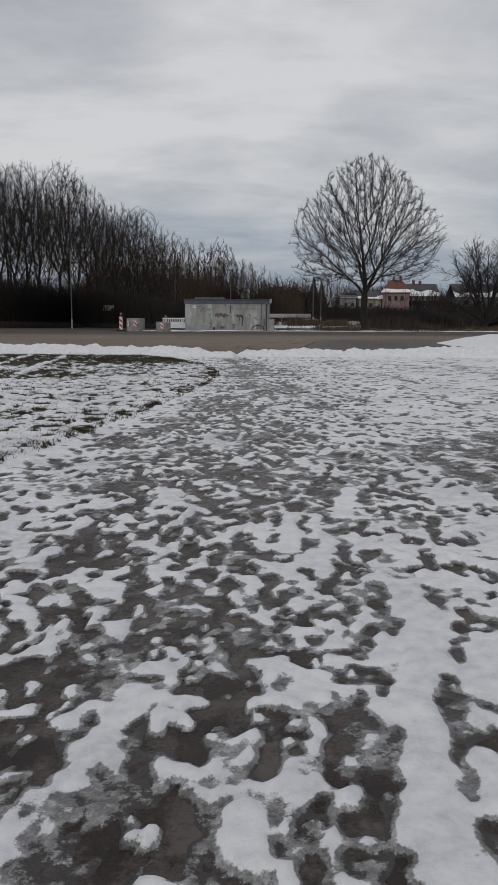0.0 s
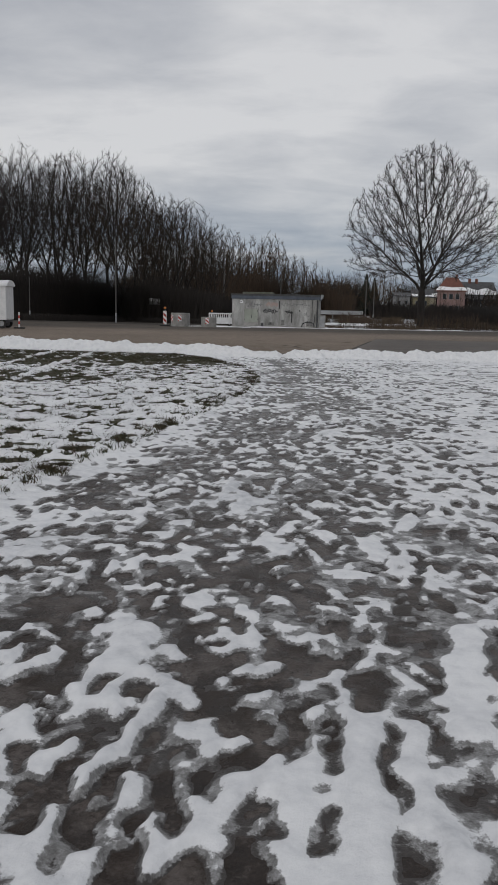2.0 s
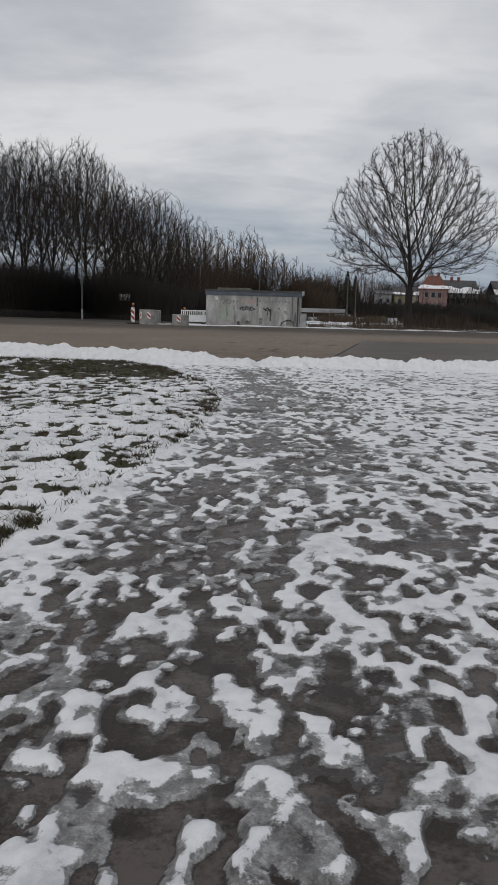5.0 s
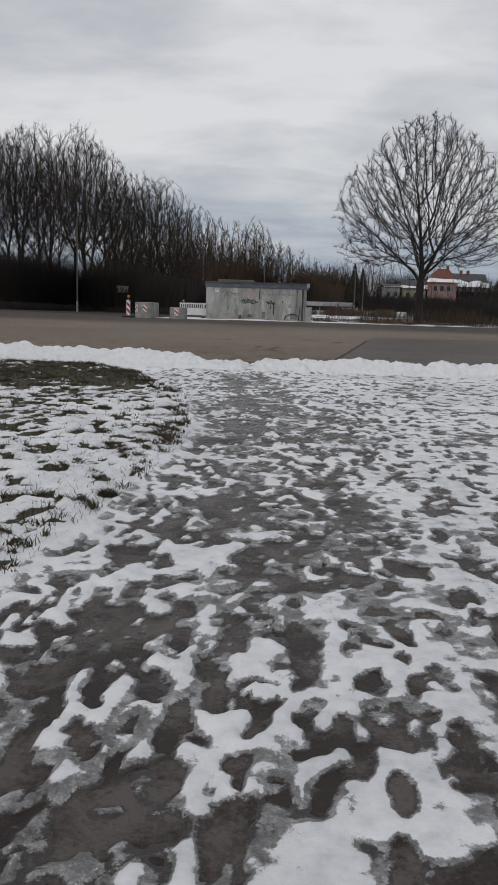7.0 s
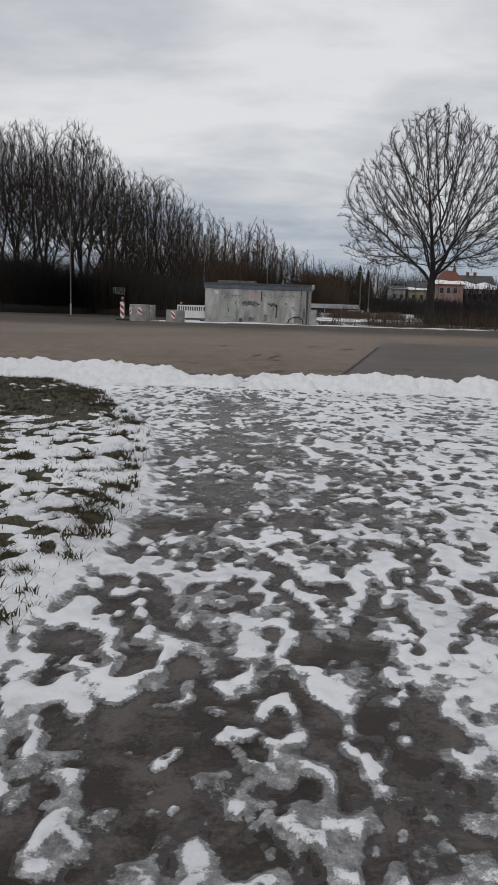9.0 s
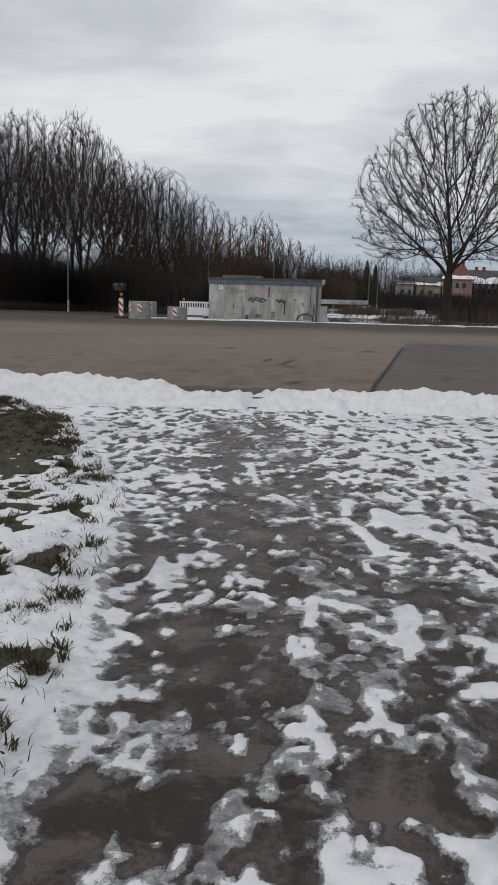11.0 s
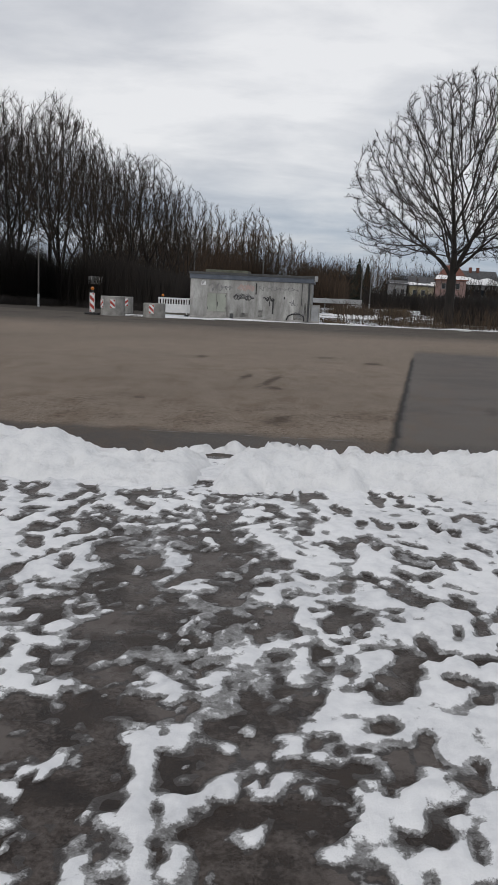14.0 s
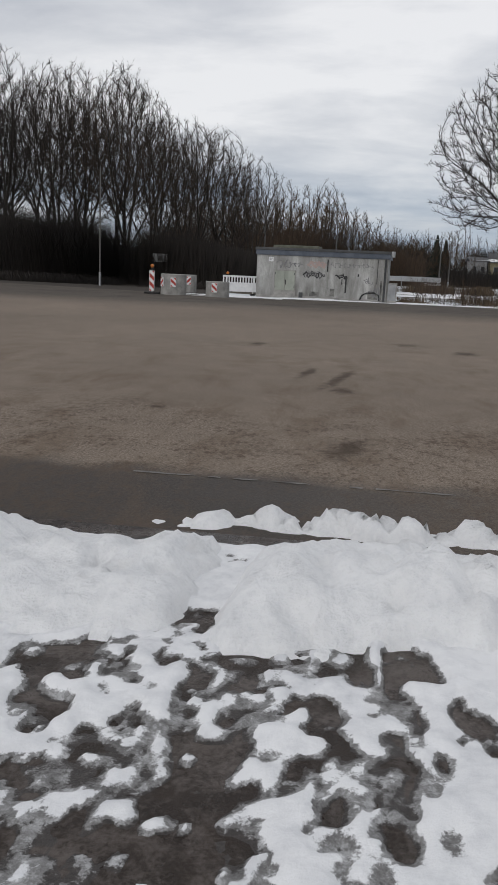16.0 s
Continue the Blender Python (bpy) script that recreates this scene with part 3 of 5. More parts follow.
def slab(name, outline, z0, z1, material, label, category):
    bm = bmesh.new()
    top = [bm.verts.new((x, y, z1)) for x, y in outline]
    low = [bm.verts.new((x, y, z0)) for x, y in outline]
    bm.faces.new(top)
    n = len(top)
    for i in range(n):
        bm.faces.new((top[i], low[i], low[(i + 1) % n], top[(i + 1) % n]))
    bmesh.ops.recalc_face_normals(bm, faces=bm.faces)
    return tagged(part(name, bm, material), label, category, kind="structure")


far_edge = [(x, road_far(x)) for x in range(70, -66, -2)]
slab("road", [(-65, 29.4), (70, 29.4)] + far_edge, -0.08, 0.0, ROAD, "worn brown asphalt lot with damp streaks and a long seam", "road")
slab("pavement", [(-14, -14), (16, -14), (16, 29.4), (-14, 29.4)], -0.08, 0.0, PAVE, "wet trodden asphalt footpath under melting snow", "pavement")

sheet("forest_floor", [(-90, 60), (-8.2, 60), (-8.2, 88), (-12, 130), (-90, 130)], -0.03, LITTER, "dark bare soil and leaf litter under the wood", "ground")

# the lawn's edge towards the path: y, x
EDGE_Y = [-14, 2, 5, 7.6, 10.3, 12, 14.5, 16.6, 18.5, 20, 22, 23.2, 25, 26.5, 28.2, 29.4]
EDGE_X = [-5.2, -3.6, -2.9, -2.33, -1.8, -1.5, -1.05, -0.76, -0.6, -0.58, -0.84, -1.0, -1.8, -2.3, -3.6, -5.0]


def lawn_edge(y):
    return np.interp(y, EDGE_Y, EDGE_X)


def lawn():
    ys = np.linspace(-14, 29.3, 174)
    us = np.linspace(0, 1, 60) ** 1.5
    Y, U = np.meshgrid(ys, us, indexing="ij")
    X = lawn_edge(Y) + 0.06 * (fbm(Y, Y * 0, 0.6, 3) - 0.5) - U * 22
    D = lawn_edge(Y) - X
    Z = 0.045 * step01(-0.05, 0.5, D) + 0.03 * (fbm(X, Y, 1.2, 5) - 0.4) * step01(0, 0.6, D) - 0.02 * (D < 0.02)
    n, k = X.shape
    idx = np.arange(n * k).reshape(n, k)
    F = np.stack([idx[:-1, :-1], idx[1:, :-1], idx[1:, 1:], idx[:-1, 1:]], -1).reshape(-1, 4)[:, ::-1]
    ob = arrays("lawn", np.stack([X, Y, Z], -1).reshape(-1, 3), F, TURF, smooth=True)
    tagged(ob, "green-brown winter turf with thin melting snow", "lawn", kind="structure")


lawn()


# ---- the snow ----
def wear(x, y):
    """How far feet have worn the snow away, from 0 to 1."""
    cx = np.interp(y, [0, 4, 9, 13, 17, 22, 28], [-0.75, -0.45, -0.10, 0.15, 0.15, 0.05, -0.40])
    w = np.interp(y, [0, 4, 9, 13, 17, 22, 28], [0.95, 1.15, 1.6, 1.6, 1.3, 1.0, 0.65])
    amp = np.interp(y, [0, 3, 7, 12, 17, 24, 27, 28.4], [0.35, 0.54, 0.78, 0.82, 0.92, 1.0, 0.85, 0.35])
    core = np.exp(-(((x - cx) / w) ** 2)) * amp
    cross = 0.55 * np.exp(-(((y - 8.6 - 0.25 * x) / 1.7) ** 2)) * step01(-0.5, 1.5, x) * (1 - step01(5, 8, x))
    side = 0.9 * np.exp(-(((x - lawn_edge(y) - 0.55) / 0.45) ** 2)) * step01(4.5, 7.5, y) * (1 - step01(12.5, 15, y))
    return np.clip(np.maximum(np.maximum(core, cross), side), 0, 1)


# the larger worn-through patches (half width above 0) and standing strips of snow (below 0), as stretches of the path: from x, y to x, y, half width
STRETCH_A = [
    (-0.51, 2.02, -0.47, 2.02, 0.065), (-0.27, 2.02, -0.26, 2.02, 0.068), (0.34, 2.03, 0.46, 2.03, 0.088), (-0.01, 2.22, -0.01, 2.01, -0.065),
    (0.32, 2.22, 0.33, 2.22, 0.071), (0.44, 2.44, 0.45, 2.44, 0.103), (-0.75, 2.53, -0.74, 2.53, 0.063), (-0.33, 2.57, -0.30, 2.58, 0.054),
    (0.37, 2.88, 0.43, 2.81, 0.094), (-0.13, 2.90, -0.13, 2.76, 0.043), (-0.43, 2.99, -0.54, 2.43, -0.072), (0.47, 3.19, 0.50, 3.19, 0.116),
    (-0.86, 3.22, -0.73, 3.22, 0.122), (0.87, 3.22, 0.87, 2.97, 0.055), (0.02, 3.47, 0.07, 3.49, 0.091), (0.88, 3.93, 0.52, 2.03, -0.089),
    (-0.16, 5.28, 0.04, 5.70, -0.036), (0.58, 5.49, 0.61, 5.46, 0.091), (-0.47, 5.59, -0.42, 5.99, 0.073), (0.25, 5.61, 0.23, 5.74, 0.050),
]
STRETCH_B = [
    (-0.07, 5.62, 0.00, 5.75, 0.066), (0.34, 5.74, 0.27, 5.15, -0.063), (0.53, 5.89, 0.45, 5.34, -0.040), (-0.11, 5.93, -0.08, 5.93, 0.121),
    (0.37, 6.03, 0.42, 6.27, 0.068), (-0.45, 6.08, -0.50, 5.62, -0.033), (-0.95, 6.09, -0.94, 6.10, 0.134), (-0.32, 6.29, -0.31, 6.30, 0.126),
    (-0.65, 6.32, -0.61, 6.68, -0.090), (0.72, 6.32, 0.82, 6.38, 0.080), (0.14, 6.37, 0.15, 6.37, 0.122), (0.90, 6.85, 0.70, 5.85, -0.093),
    (-1.18, 6.93, -1.01, 7.09, 0.167), (0.34, 7.60, 0.50, 7.59, -0.087), (0.51, 7.71, 0.62, 7.72, 0.048), (-0.04, 7.74, 0.02, 7.79, 0.055),
    (0.35, 7.88, 0.43, 7.91, 0.081), (-0.24, 7.99, -0.22, 8.05, 0.066), (0.51, 8.31, 0.58, 7.89, -0.060), (-0.91, 8.44, -0.87, 8.46, 0.090),
]
STRETCH_C = [
    (0.45, 8.54, 0.46, 8.54, 0.136), (-0.70, 8.55, -0.69, 8.57, -0.094), (-0.53, 8.57, -0.52, 8.57, 0.141), (0.91, 8.97, 0.83, 8.55, -0.074),
    (-0.63, 8.98, -0.55, 8.86, 0.097), (-0.44, 9.32, -0.42, 9.32, -0.147), (-0.23, 12.18, -0.20, 12.51, -0.016), (-0.16, 12.28, -0.11, 12.77, 0.078),
    (0.70, 12.29, 0.70, 12.29, -0.061), (-0.31, 12.33, -0.33, 12.55, 0.073), (0.68, 12.40, 0.81, 12.46, 0.109), (0.17, 12.53, 0.26, 12.83, 0.095),
    (0.85, 12.93, 0.92, 12.96, 0.117), (-0.01, 12.96, 0.00, 12.45, -0.035), (0.49, 13.10, 0.52, 12.82, -0.080), (-0.21, 13.25, -0.21, 13.29, 0.061),
    (-0.36, 14.59, -0.36, 14.68, 0.074), (0.12, 14.81, 0.26, 15.13, -0.026), (0.24, 14.86, 0.26, 15.00, 0.069), (0.61, 14.90, 0.67, 15.03, -0.064),
]
STRETCH_D = [
    (0.85, 14.97, 0.86, 14.84, 0.039), (-0.13, 15.00, -0.11, 14.93, -0.076), (0.43, 15.15, 0.64, 15.22, 0.074), (-0.08, 15.29, 0.02, 15.67, -0.051),
    (-0.53, 15.47, -0.49, 15.67, 0.104), (0.32, 15.72, 0.65, 15.88, 0.083), (-0.27, 15.98, -0.23, 15.97, 0.138), (0.29, 16.04, 0.22, 15.99, -0.094),
    (0.01, 16.26, 0.03, 16.34, 0.068), (0.77, 16.29, 0.99, 16.39, 0.052), (0.91, 16.50, 0.93, 16.53, 0.062), (0.08, 16.97, 0.26, 16.97, 0.079),
    (0.77, 17.01, 0.84, 17.15, 0.073), (0.01, 17.38, 0.18, 17.39, 0.093), (-0.55, 20.07, -0.40, 20.10, 0.048), (0.59, 20.31, 0.62, 20.17, 0.069),
    (-0.11, 20.32, -0.08, 20.31, 0.062), (0.48, 20.40, 0.49, 20.20, -0.035), (0.41, 20.57, 0.50, 20.71, 0.063), (0.20, 20.72, 0.24, 20.58, -0.038),
]
STRETCH_E = [
    (-0.19, 20.96, -0.16, 21.00, -0.054), (-0.41, 20.97, -0.40, 20.98, 0.127), (-0.14, 21.03, -0.07, 21.04, 0.156), (0.76, 21.21, 0.71, 20.60, -0.035),
    (0.30, 21.25, 0.31, 20.90, -0.035), (-0.63, 21.95, -0.60, 21.98, 0.179), (0.61, 22.55, 0.74, 22.06, -0.060), (0.37, 22.65, 0.38, 22.64, 0.108),
    (0.59, 22.68, 0.62, 22.47, -0.030), (0.75, 22.69, 0.82, 22.65, -0.054), (0.88, 22.85, 1.01, 22.56, -0.140), (0.85, 22.94, 0.86, 22.93, -0.104),
    (-0.47, 22.97, -0.46, 22.97, 0.120), (0.72, 23.10, 0.73, 23.11, 0.076), (0.60, 23.24, 0.59, 22.91, -0.042), (-0.36, 23.26, -0.27, 23.28, 0.115),
    (0.34, 23.26, 0.36, 22.87, -0.020), (0.04, 23.40, 0.20, 23.06, -0.035), (0.86, 23.50, 0.93, 23.31, -0.078), (0.12, 23.96, 0.16, 23.79, 0.087),
]
STRETCH_F = [
    (-0.22, 24.55, -0.09, 23.73, -0.038), (0.64, 24.72, 0.65, 24.72, 0.067), (0.55, 24.85, 0.69, 24.81, -0.056), (0.57, 25.04, 0.68, 24.98, 0.069),
    (0.60, 25.25, 0.67, 25.29, -0.064), (0.77, 25.34, 0.79, 25.20, 0.066), (0.24, 25.49, 0.27, 25.48, 0.094), (0.87, 26.13, 0.95, 25.99, 0.097),
    (-0.50, 26.26, -0.47, 26.36, 0.103), (0.63, 26.37, 0.63, 26.32, 0.046), (0.41, 26.41, 0.49, 26.34, -0.101), (-0.45, 26.54, -0.42, 26.69, -0.030),
    (0.26, 26.61, 0.41, 26.79, 0.058), (0.98, 26.69, 1.04, 26.54, 0.100), (0.63, 26.91, 0.65, 26.84, 0.060), (0.08, 27.02, 0.30, 26.53, -0.048),
    (-0.16, 27.10, -0.19, 26.45, 0.116), (0.57, 27.21, 0.64, 27.05, -0.086), (0.48, 27.97, 0.49, 27.97, 0.120),
]


def capsule(xs, ys, WX, WY, x0, y0, x1, y1, half, far):
    """The part of the grid round a rounded strip, and there the distance from its middle line in half widths."""
    m = half * far + 0.06
    w = (slice(np.searchsorted(xs, min(x0, x1) - m), np.searchsorted(xs, max(x0, x1) + m)), slice(np.searchsorted(ys, min(y0, y1) - m), np.searchsorted(ys, max(y0, y1) + m)))
    dx, dy = x1 - x0, y1 - y0
    t = np.clip(((WX[w] - x0) * dx + (WY[w] - y0) * dy) / (dx * dx + dy * dy + 1e-9), 0, 1)
    return w, np.hypot(WX[w] - x0 - t * dx, WY[w] - y0 - t * dy) / half


def shoe_prints(r):
    """Walkers' tracks: left and right soles a stride apart, most of them along the path."""
    soles = []
    for k in range(250):
        core = k < 60
        y = r.uniform(-2.0, -1.0)
        off = r.normal(0, 0.55) if core else r.uniform(-4.2, 7.5)
        drift = r.normal(0, 0.02 if core else 0.06)
        wave, phase = r.uniform(0.05, 0.30), r.random() * math.tau
        stride, gait = r.uniform(0.62, 0.80), r.uniform(0.05, 0.11)
        size = r.uniform(0.86, 1.10)
        foot = 1
        while y < 28.5:
            mid = float(np.interp(y, [0, 4, 9, 13, 17, 22, 28], [-0.5, -0.45, -0.4, -0.15, 0.05, 0.0, -0.35])) if core else 0.0
            x = mid + off + drift * y + wave * math.sin(0.45 * y + phase)
            soles.append((x + foot * gait + r.normal(0, 0.03), y + r.normal(0, 0.05), r.normal(0.0, 0.16) + foot * 0.12 - drift + (math.pi if k % 5 == 0 else 0), size))
            y += stride * r.uniform(0.9, 1.1)
            foot = -foot
    for _ in range(1500):
        soles.append((r.uniform(-4, 7), r.uniform(-1, 28.4), r.random() * math.tau, r.uniform(0.7, 1.05)))
    for _ in range(2600):
        soles.append((r.uniform(-3.5, 6), r.uniform(-1, 28.4), r.random() * math.tau, r.uniform(0.22, 0.45)))
    return soles


def snow_sheet():
    xs = np.concatenate([np.arange(-18, -9, 0.11), np.arange(-9, -5, 0.05), np.arange(-5, -1.9, 0.042), np.arange(-1.9, 2.1, 0.021), np.arange(2.1, 4.5, 0.042), np.arange(4.5, 9, 0.08), np.arange(9, 16.1, 0.18)])
    ys = np.concatenate([np.arange(-3.0, 1.4, 0.08), np.arange(1.4, 29.2, 0.0235)])
    X, Y = np.meshgrid(xs, ys, indexing="ij")
    inlawn = lawn_edge(Y) - X
    L = step01(-0.15, 0.25, inlawn + 0.25 * (fbm(X, Y, 0.5, 21) - 0.5))
    wr = wear(X, Y)
    # a wandering of the coordinates that makes every melted rim uneven
    WX = X + 0.034 * (fbm(X, Y, 0.12, 401, 3) - 0.5) + 0.10 * (fbm(X, Y, 0.45, 405, 2) - 0.5)
    WY = Y + 0.046 * (fbm(X, Y, 0.14, 411, 3) - 0.5) + 0.12 * (fbm(X, Y, 0.50, 415, 2) - 0.5)
    # depth: strips drawn out along the way people walk, thinner where most of them pass
    lane = fbm(WX * 1.0 + 0.10 * WY, WY * 0.22, 0.26, 41, 3, 0.55)
    blot = fbm(WX, WY * 0.62, 0.42, 31, 4, 0.55)
    H = 0.0195 + 0.020 * (blot - 0.5) + 0.024 * (lane - 0.5) - 0.0115 * wr
    H -= (0.007 * wr + 0.003) * step01(18.5, 21, Y) * (1 - step01(25.5, 27.5, Y)) + 0.0035 * step01(1.2, 2.5, X) + 0.0025 * step01(0.3, 0.8, X) + 0.003 * step01(0.2, 0.6, X) * step01(10, 8, Y)
    H -= 0.012 * wr * step01(0.50, 0.62, fbm(WX * 1.5, WY * 0.75, 0.27, 45, 3, 0.55))
    patches = STRETCH_A + STRETCH_B + STRETCH_C + STRETCH_D + STRETCH_E + STRETCH_F
    spared = np.zeros_like(H)
    for x0, y0, x1, y1, half in patches:
        if half < 0:
            window, q = capsule(xs, ys, WX, WY, x0, y0, x1, y1, -half * 0.85, 1.5)
            spared[window] = np.maximum(spared[window], 1 - step01(0.85, 1.25, q))
    r = np.random.default_rng(11)
    for fx, fy, a, size in shoe_prints(r):
        deep, share = r.random(), r.random()
        if fx < float(lawn_edge(fy)) - 0.1:
            continue
        reach = 0.20 * size + 0.05
        i0, i1 = np.searchsorted(xs, fx - reach), np.searchsorted(xs, fx + reach)
        j0, j1 = np.searchsorted(ys, fy - reach), np.searchsorted(ys, fy + reach)
        if i1 - i0 < 2 or j1 - j0 < 2:
            continue
        w = (slice(i0, i1), slice(j0, j1))
        if spared[(i0 + i1) // 2, (j0 + j1) // 2] > 0.4 and share < 0.70:
            continue
        dx, dy = WX[w] - fx, WY[w] - fy
        u = (dx * math.sin(a) + dy * math.cos(a)) / (0.140 * size)
        v = (dx * math.cos(a) - dy * math.sin(a)) / (0.052 * size * (1 + 0.16 * np.clip(u, -1, 1) - 0.20 * np.exp(-((u + 0.2) / 0.25) ** 2)))
        q = np.sqrt(u * u + v * v) if size > 0.5 else np.sqrt(u * u + (v * 0.5) ** 2)
        dent = 1 - step01(0.86, 1.06, q)
        floor_ = -0.006 if deep < 0.46 else (0.0045 if deep < 0.78 else 0.0095)
        # the heel or the ball of the foot has often gone through alone
        if 0.46 <= deep < 0.66:
            floor_ = np.where(u > 0.05 if share < 0.5 else u < -0.25, -0.006, 0.0055)
        H[w] = H[w] * (1 - dent) + np.minimum(H[w], floor_) * dent
        H[w] += (0.0085 if size > 0.5 else 0.003) * np.exp(-((q - 1.24) / 0.13) ** 2) * step01(-0.004, 0.004, H[w])
    for x0, y0, x1, y1, half in patches:
        window, q = capsule(xs, ys, WX, WY, x0, y0, x1, y1, half * 0.95 if half > 0 else -half * 0.85, 1.6)
        q = q + (0.55 if half > 0 else 1.5) * (fbm(X[window], Y[window], 0.13, 441, 4, 0.65) - 0.5)
        k = 1 - step01(0.74, 1.10, q)
        if half > 0:
            H[window] = H[window] * (1 - k) + np.minimum(H[window], -0.007) * k
        else:
            H[window] = np.maximum(H[window], 0.021 * k)
    # thaw rounds every edge
    H[1:-1] = (H[:-2] + 2 * H[1:-1] + H[2:]) / 4
    H[:, 1:-1] = (H[:, :-2] + 2 * H[:, 1:-1] + H[:, 2:]) / 4
    # a film of grey trodden slush lies over parts of the bare ground
    film = step01(0.44, 0.72, fbm(WX, WY * 0.8, 0.26, 61, 5, 0.68))
    H = np.maximum(H, (-0.006 + (0.0155 + 0.0065 * step01(18, 21, Y)) * film * (0.30 + 0.70 * fbm(X, Y, 0.09, 66, 2))) * (0.5 + 0.5 * (wr > 0.2)) - 0.001)
    # scraps that the feet left
    H = np.maximum(H, 0.0155 * step01(0.60, 0.76, fbm(WX * 1.3, WY * 0.8, 0.13, 421, 3, 0.65)) - 0.006)
    crumbs = fbm(X, Y, 0.11, 51, 2, 0.6) - 0.5
    grit = fbm(X, Y, 0.05, 55, 1) - 0.5
    rough = step01(17, 20.5, Y)
    H += (0.0085 + 0.0060 * rough) * crumbs + (0.0065 + 0.0060 * rough) * grit
    cover = np.clip(0.5 + (H - 0.0065) / 0.013, 0, 1)
    # a steep rim and a soft top
    H = np.where(H > 0, 0.038 * (1 - np.exp(-H / 0.026)), H) + 0.046 * (fbm(X, Y * 0.7, 0.26, 431, 3) - 0.35) * cover * cover
    # on the turf: thin, broken by tufts, nearly gone at the far end
    bare = step01(21.3, 26.3, Y - 0.25 * (X + 4)) * step01(-0.9, -2.6, X) + 0.8 * np.exp(-((X + 5.4) / 1.6) ** 2 - ((Y - 19.5) / 1.1) ** 2)
    T = 0.062 + 0.030 * (fbm(X, Y, 0.9, 71, 4) - 0.5) + 0.075 * (fbm(X, Y * 0.6, 0.16, 76, 4, 0.75) - 0.5) - 0.092 * bare * np.clip(0.55 + 3.2 * (fbm(X, Y * 0.8, 0.26, 81, 4, 0.7) - 0.46), 0, 1.6)
    T -= 0.060 * step01(0.74, 0.86, fbm(X * 0.8, Y, 0.24, 85, 2)) * step01(0.05, 0.5, inlawn)
    T -= 0.085 * step01(0.585, 0.70, fbm(X, Y * 0.7, 0.12, 88, 2)) * step01(0.05, 0.4, inlawn)
    T += 0.07 * np.exp(-((X + 6.3 - 0.08 * (29.6 - Y)) / 0.12) ** 2) * step01(18, 20, Y) + 0.06 * np.exp(-((X + 7.6 - 0.08 * (29.6 - Y)) / 0.10) ** 2) * step01(20, 22, Y)
    turfz = 0.045 * step01(-0.05, 0.5, inlawn) + 0.03 * (fbm(X, Y, 1.2, 5) - 0.4) * step01(0, 0.6, inlawn)
    T = np.where(inlawn > 0.1, T + turfz - 0.045, T)
    T = np.where(inlawn < 0.5, np.maximum(T, 0.02 + 0.05 * (fbm(X, Y, 0.3, 91, 3) - 0.35)), T)
    Z = H * (1 - L) + T * L
    ground = np.where(inlawn > 0, turfz, 0.0)
    depth = Z - ground
    cover = cover * (1 - L) + np.clip(0.45 + depth / 0.02, 0, 1) * L
    S = (0.25 + 0.75 * wr) * step01(0.44, 0.62, fbm(X, Y * 0.8, 0.38, 97, 4, 0.6)) * (1 - L)
    keep = np.where(L > 0.5, depth > -0.006, depth > -0.0035)
    idx = np.arange(X.size).reshape(X.shape)
    a, b = np.searchsorted(xs, -2.6), np.searchsorted(xs, 3.0)
    quads = []
    for band, every in ((slice(0, a + 1), 2), (slice(a, b + 1), 1), (slice(b, None), 2)):
        K, I = keep[band, ::every], idx[band, ::every]
        on = K[:-1, :-1] | K[1:, :-1] | K[1:, 1:] | K[:-1, 1:]
        quads.append(np.stack([I[:-1, :-1], I[1:, :-1], I[1:, 1:], I[:-1, 1:]], -1)[on])
    F = np.concatenate(quads)
    used = np.zeros(X.size, bool)
    used[F.ravel()] = True
    remap = np.cumsum(used) - 1
    V = np.stack([X, Y, Z], -1).reshape(-1, 3)[used].astype(np.float32)
    F = remap[F].astype(np.int32)
    me = bpy.data.meshes.new("snow")
    me.vertices.add(len(V))
    me.vertices.foreach_set("co", V.ravel())
    me.loops.add(F.size)
    me.loops.foreach_set("vertex_index", F.ravel())
    me.polygons.add(len(F))
    me.polygons.foreach_set("loop_start", np.arange(0, F.size, 4, dtype=np.int32))
    me.polygons.foreach_set("use_smooth", np.ones(len(F), bool))
    me.update(calc_edges=True)
    for key, field in (("slush", S), ("cover", cover)):
        at = me.attributes.new(key, "FLOAT", "POINT")
        at.data.foreach_set("value", field.ravel()[used].astype(np.float32))
    me.materials.append(SNOW)
    tagged(new("trodden_snow", me), "melting trodden snow with many footprints and grey slush", "snow", kind="stuff")


snow_sheet()


def bank(name, x0, x1, y0, y1, step, height, label):
    """A bank of pushed snow as a height field that dips under the ground round its foot."""
    xs, ys = np.arange(x0, x1, step), np.arange(y0, y1, step)
    X, Y = np.meshgrid(xs, ys, indexing="ij")
    Z = height(X, Y)
    keep = Z > -0.03
    k = keep[:-1, :-1] | keep[1:, 1:]
    idx = np.arange(X.size).reshape(X.shape)
    F = np.stack([idx[:-1, :-1], idx[1:, :-1], idx[1:, 1:], idx[:-1, 1:]], -1)[k]
    used = np.zeros(X.size, bool)
    used[F.ravel()] = True
    remap = np.cumsum(used) - 1
    ob = arrays(name, np.stack([X, Y, np.maximum(Z, -0.05)], -1).reshape(-1, 3)[used], remap[F], CLEAN_SNOW, smooth=True)
    return tagged(ob, label, "snow bank", kind="stuff")


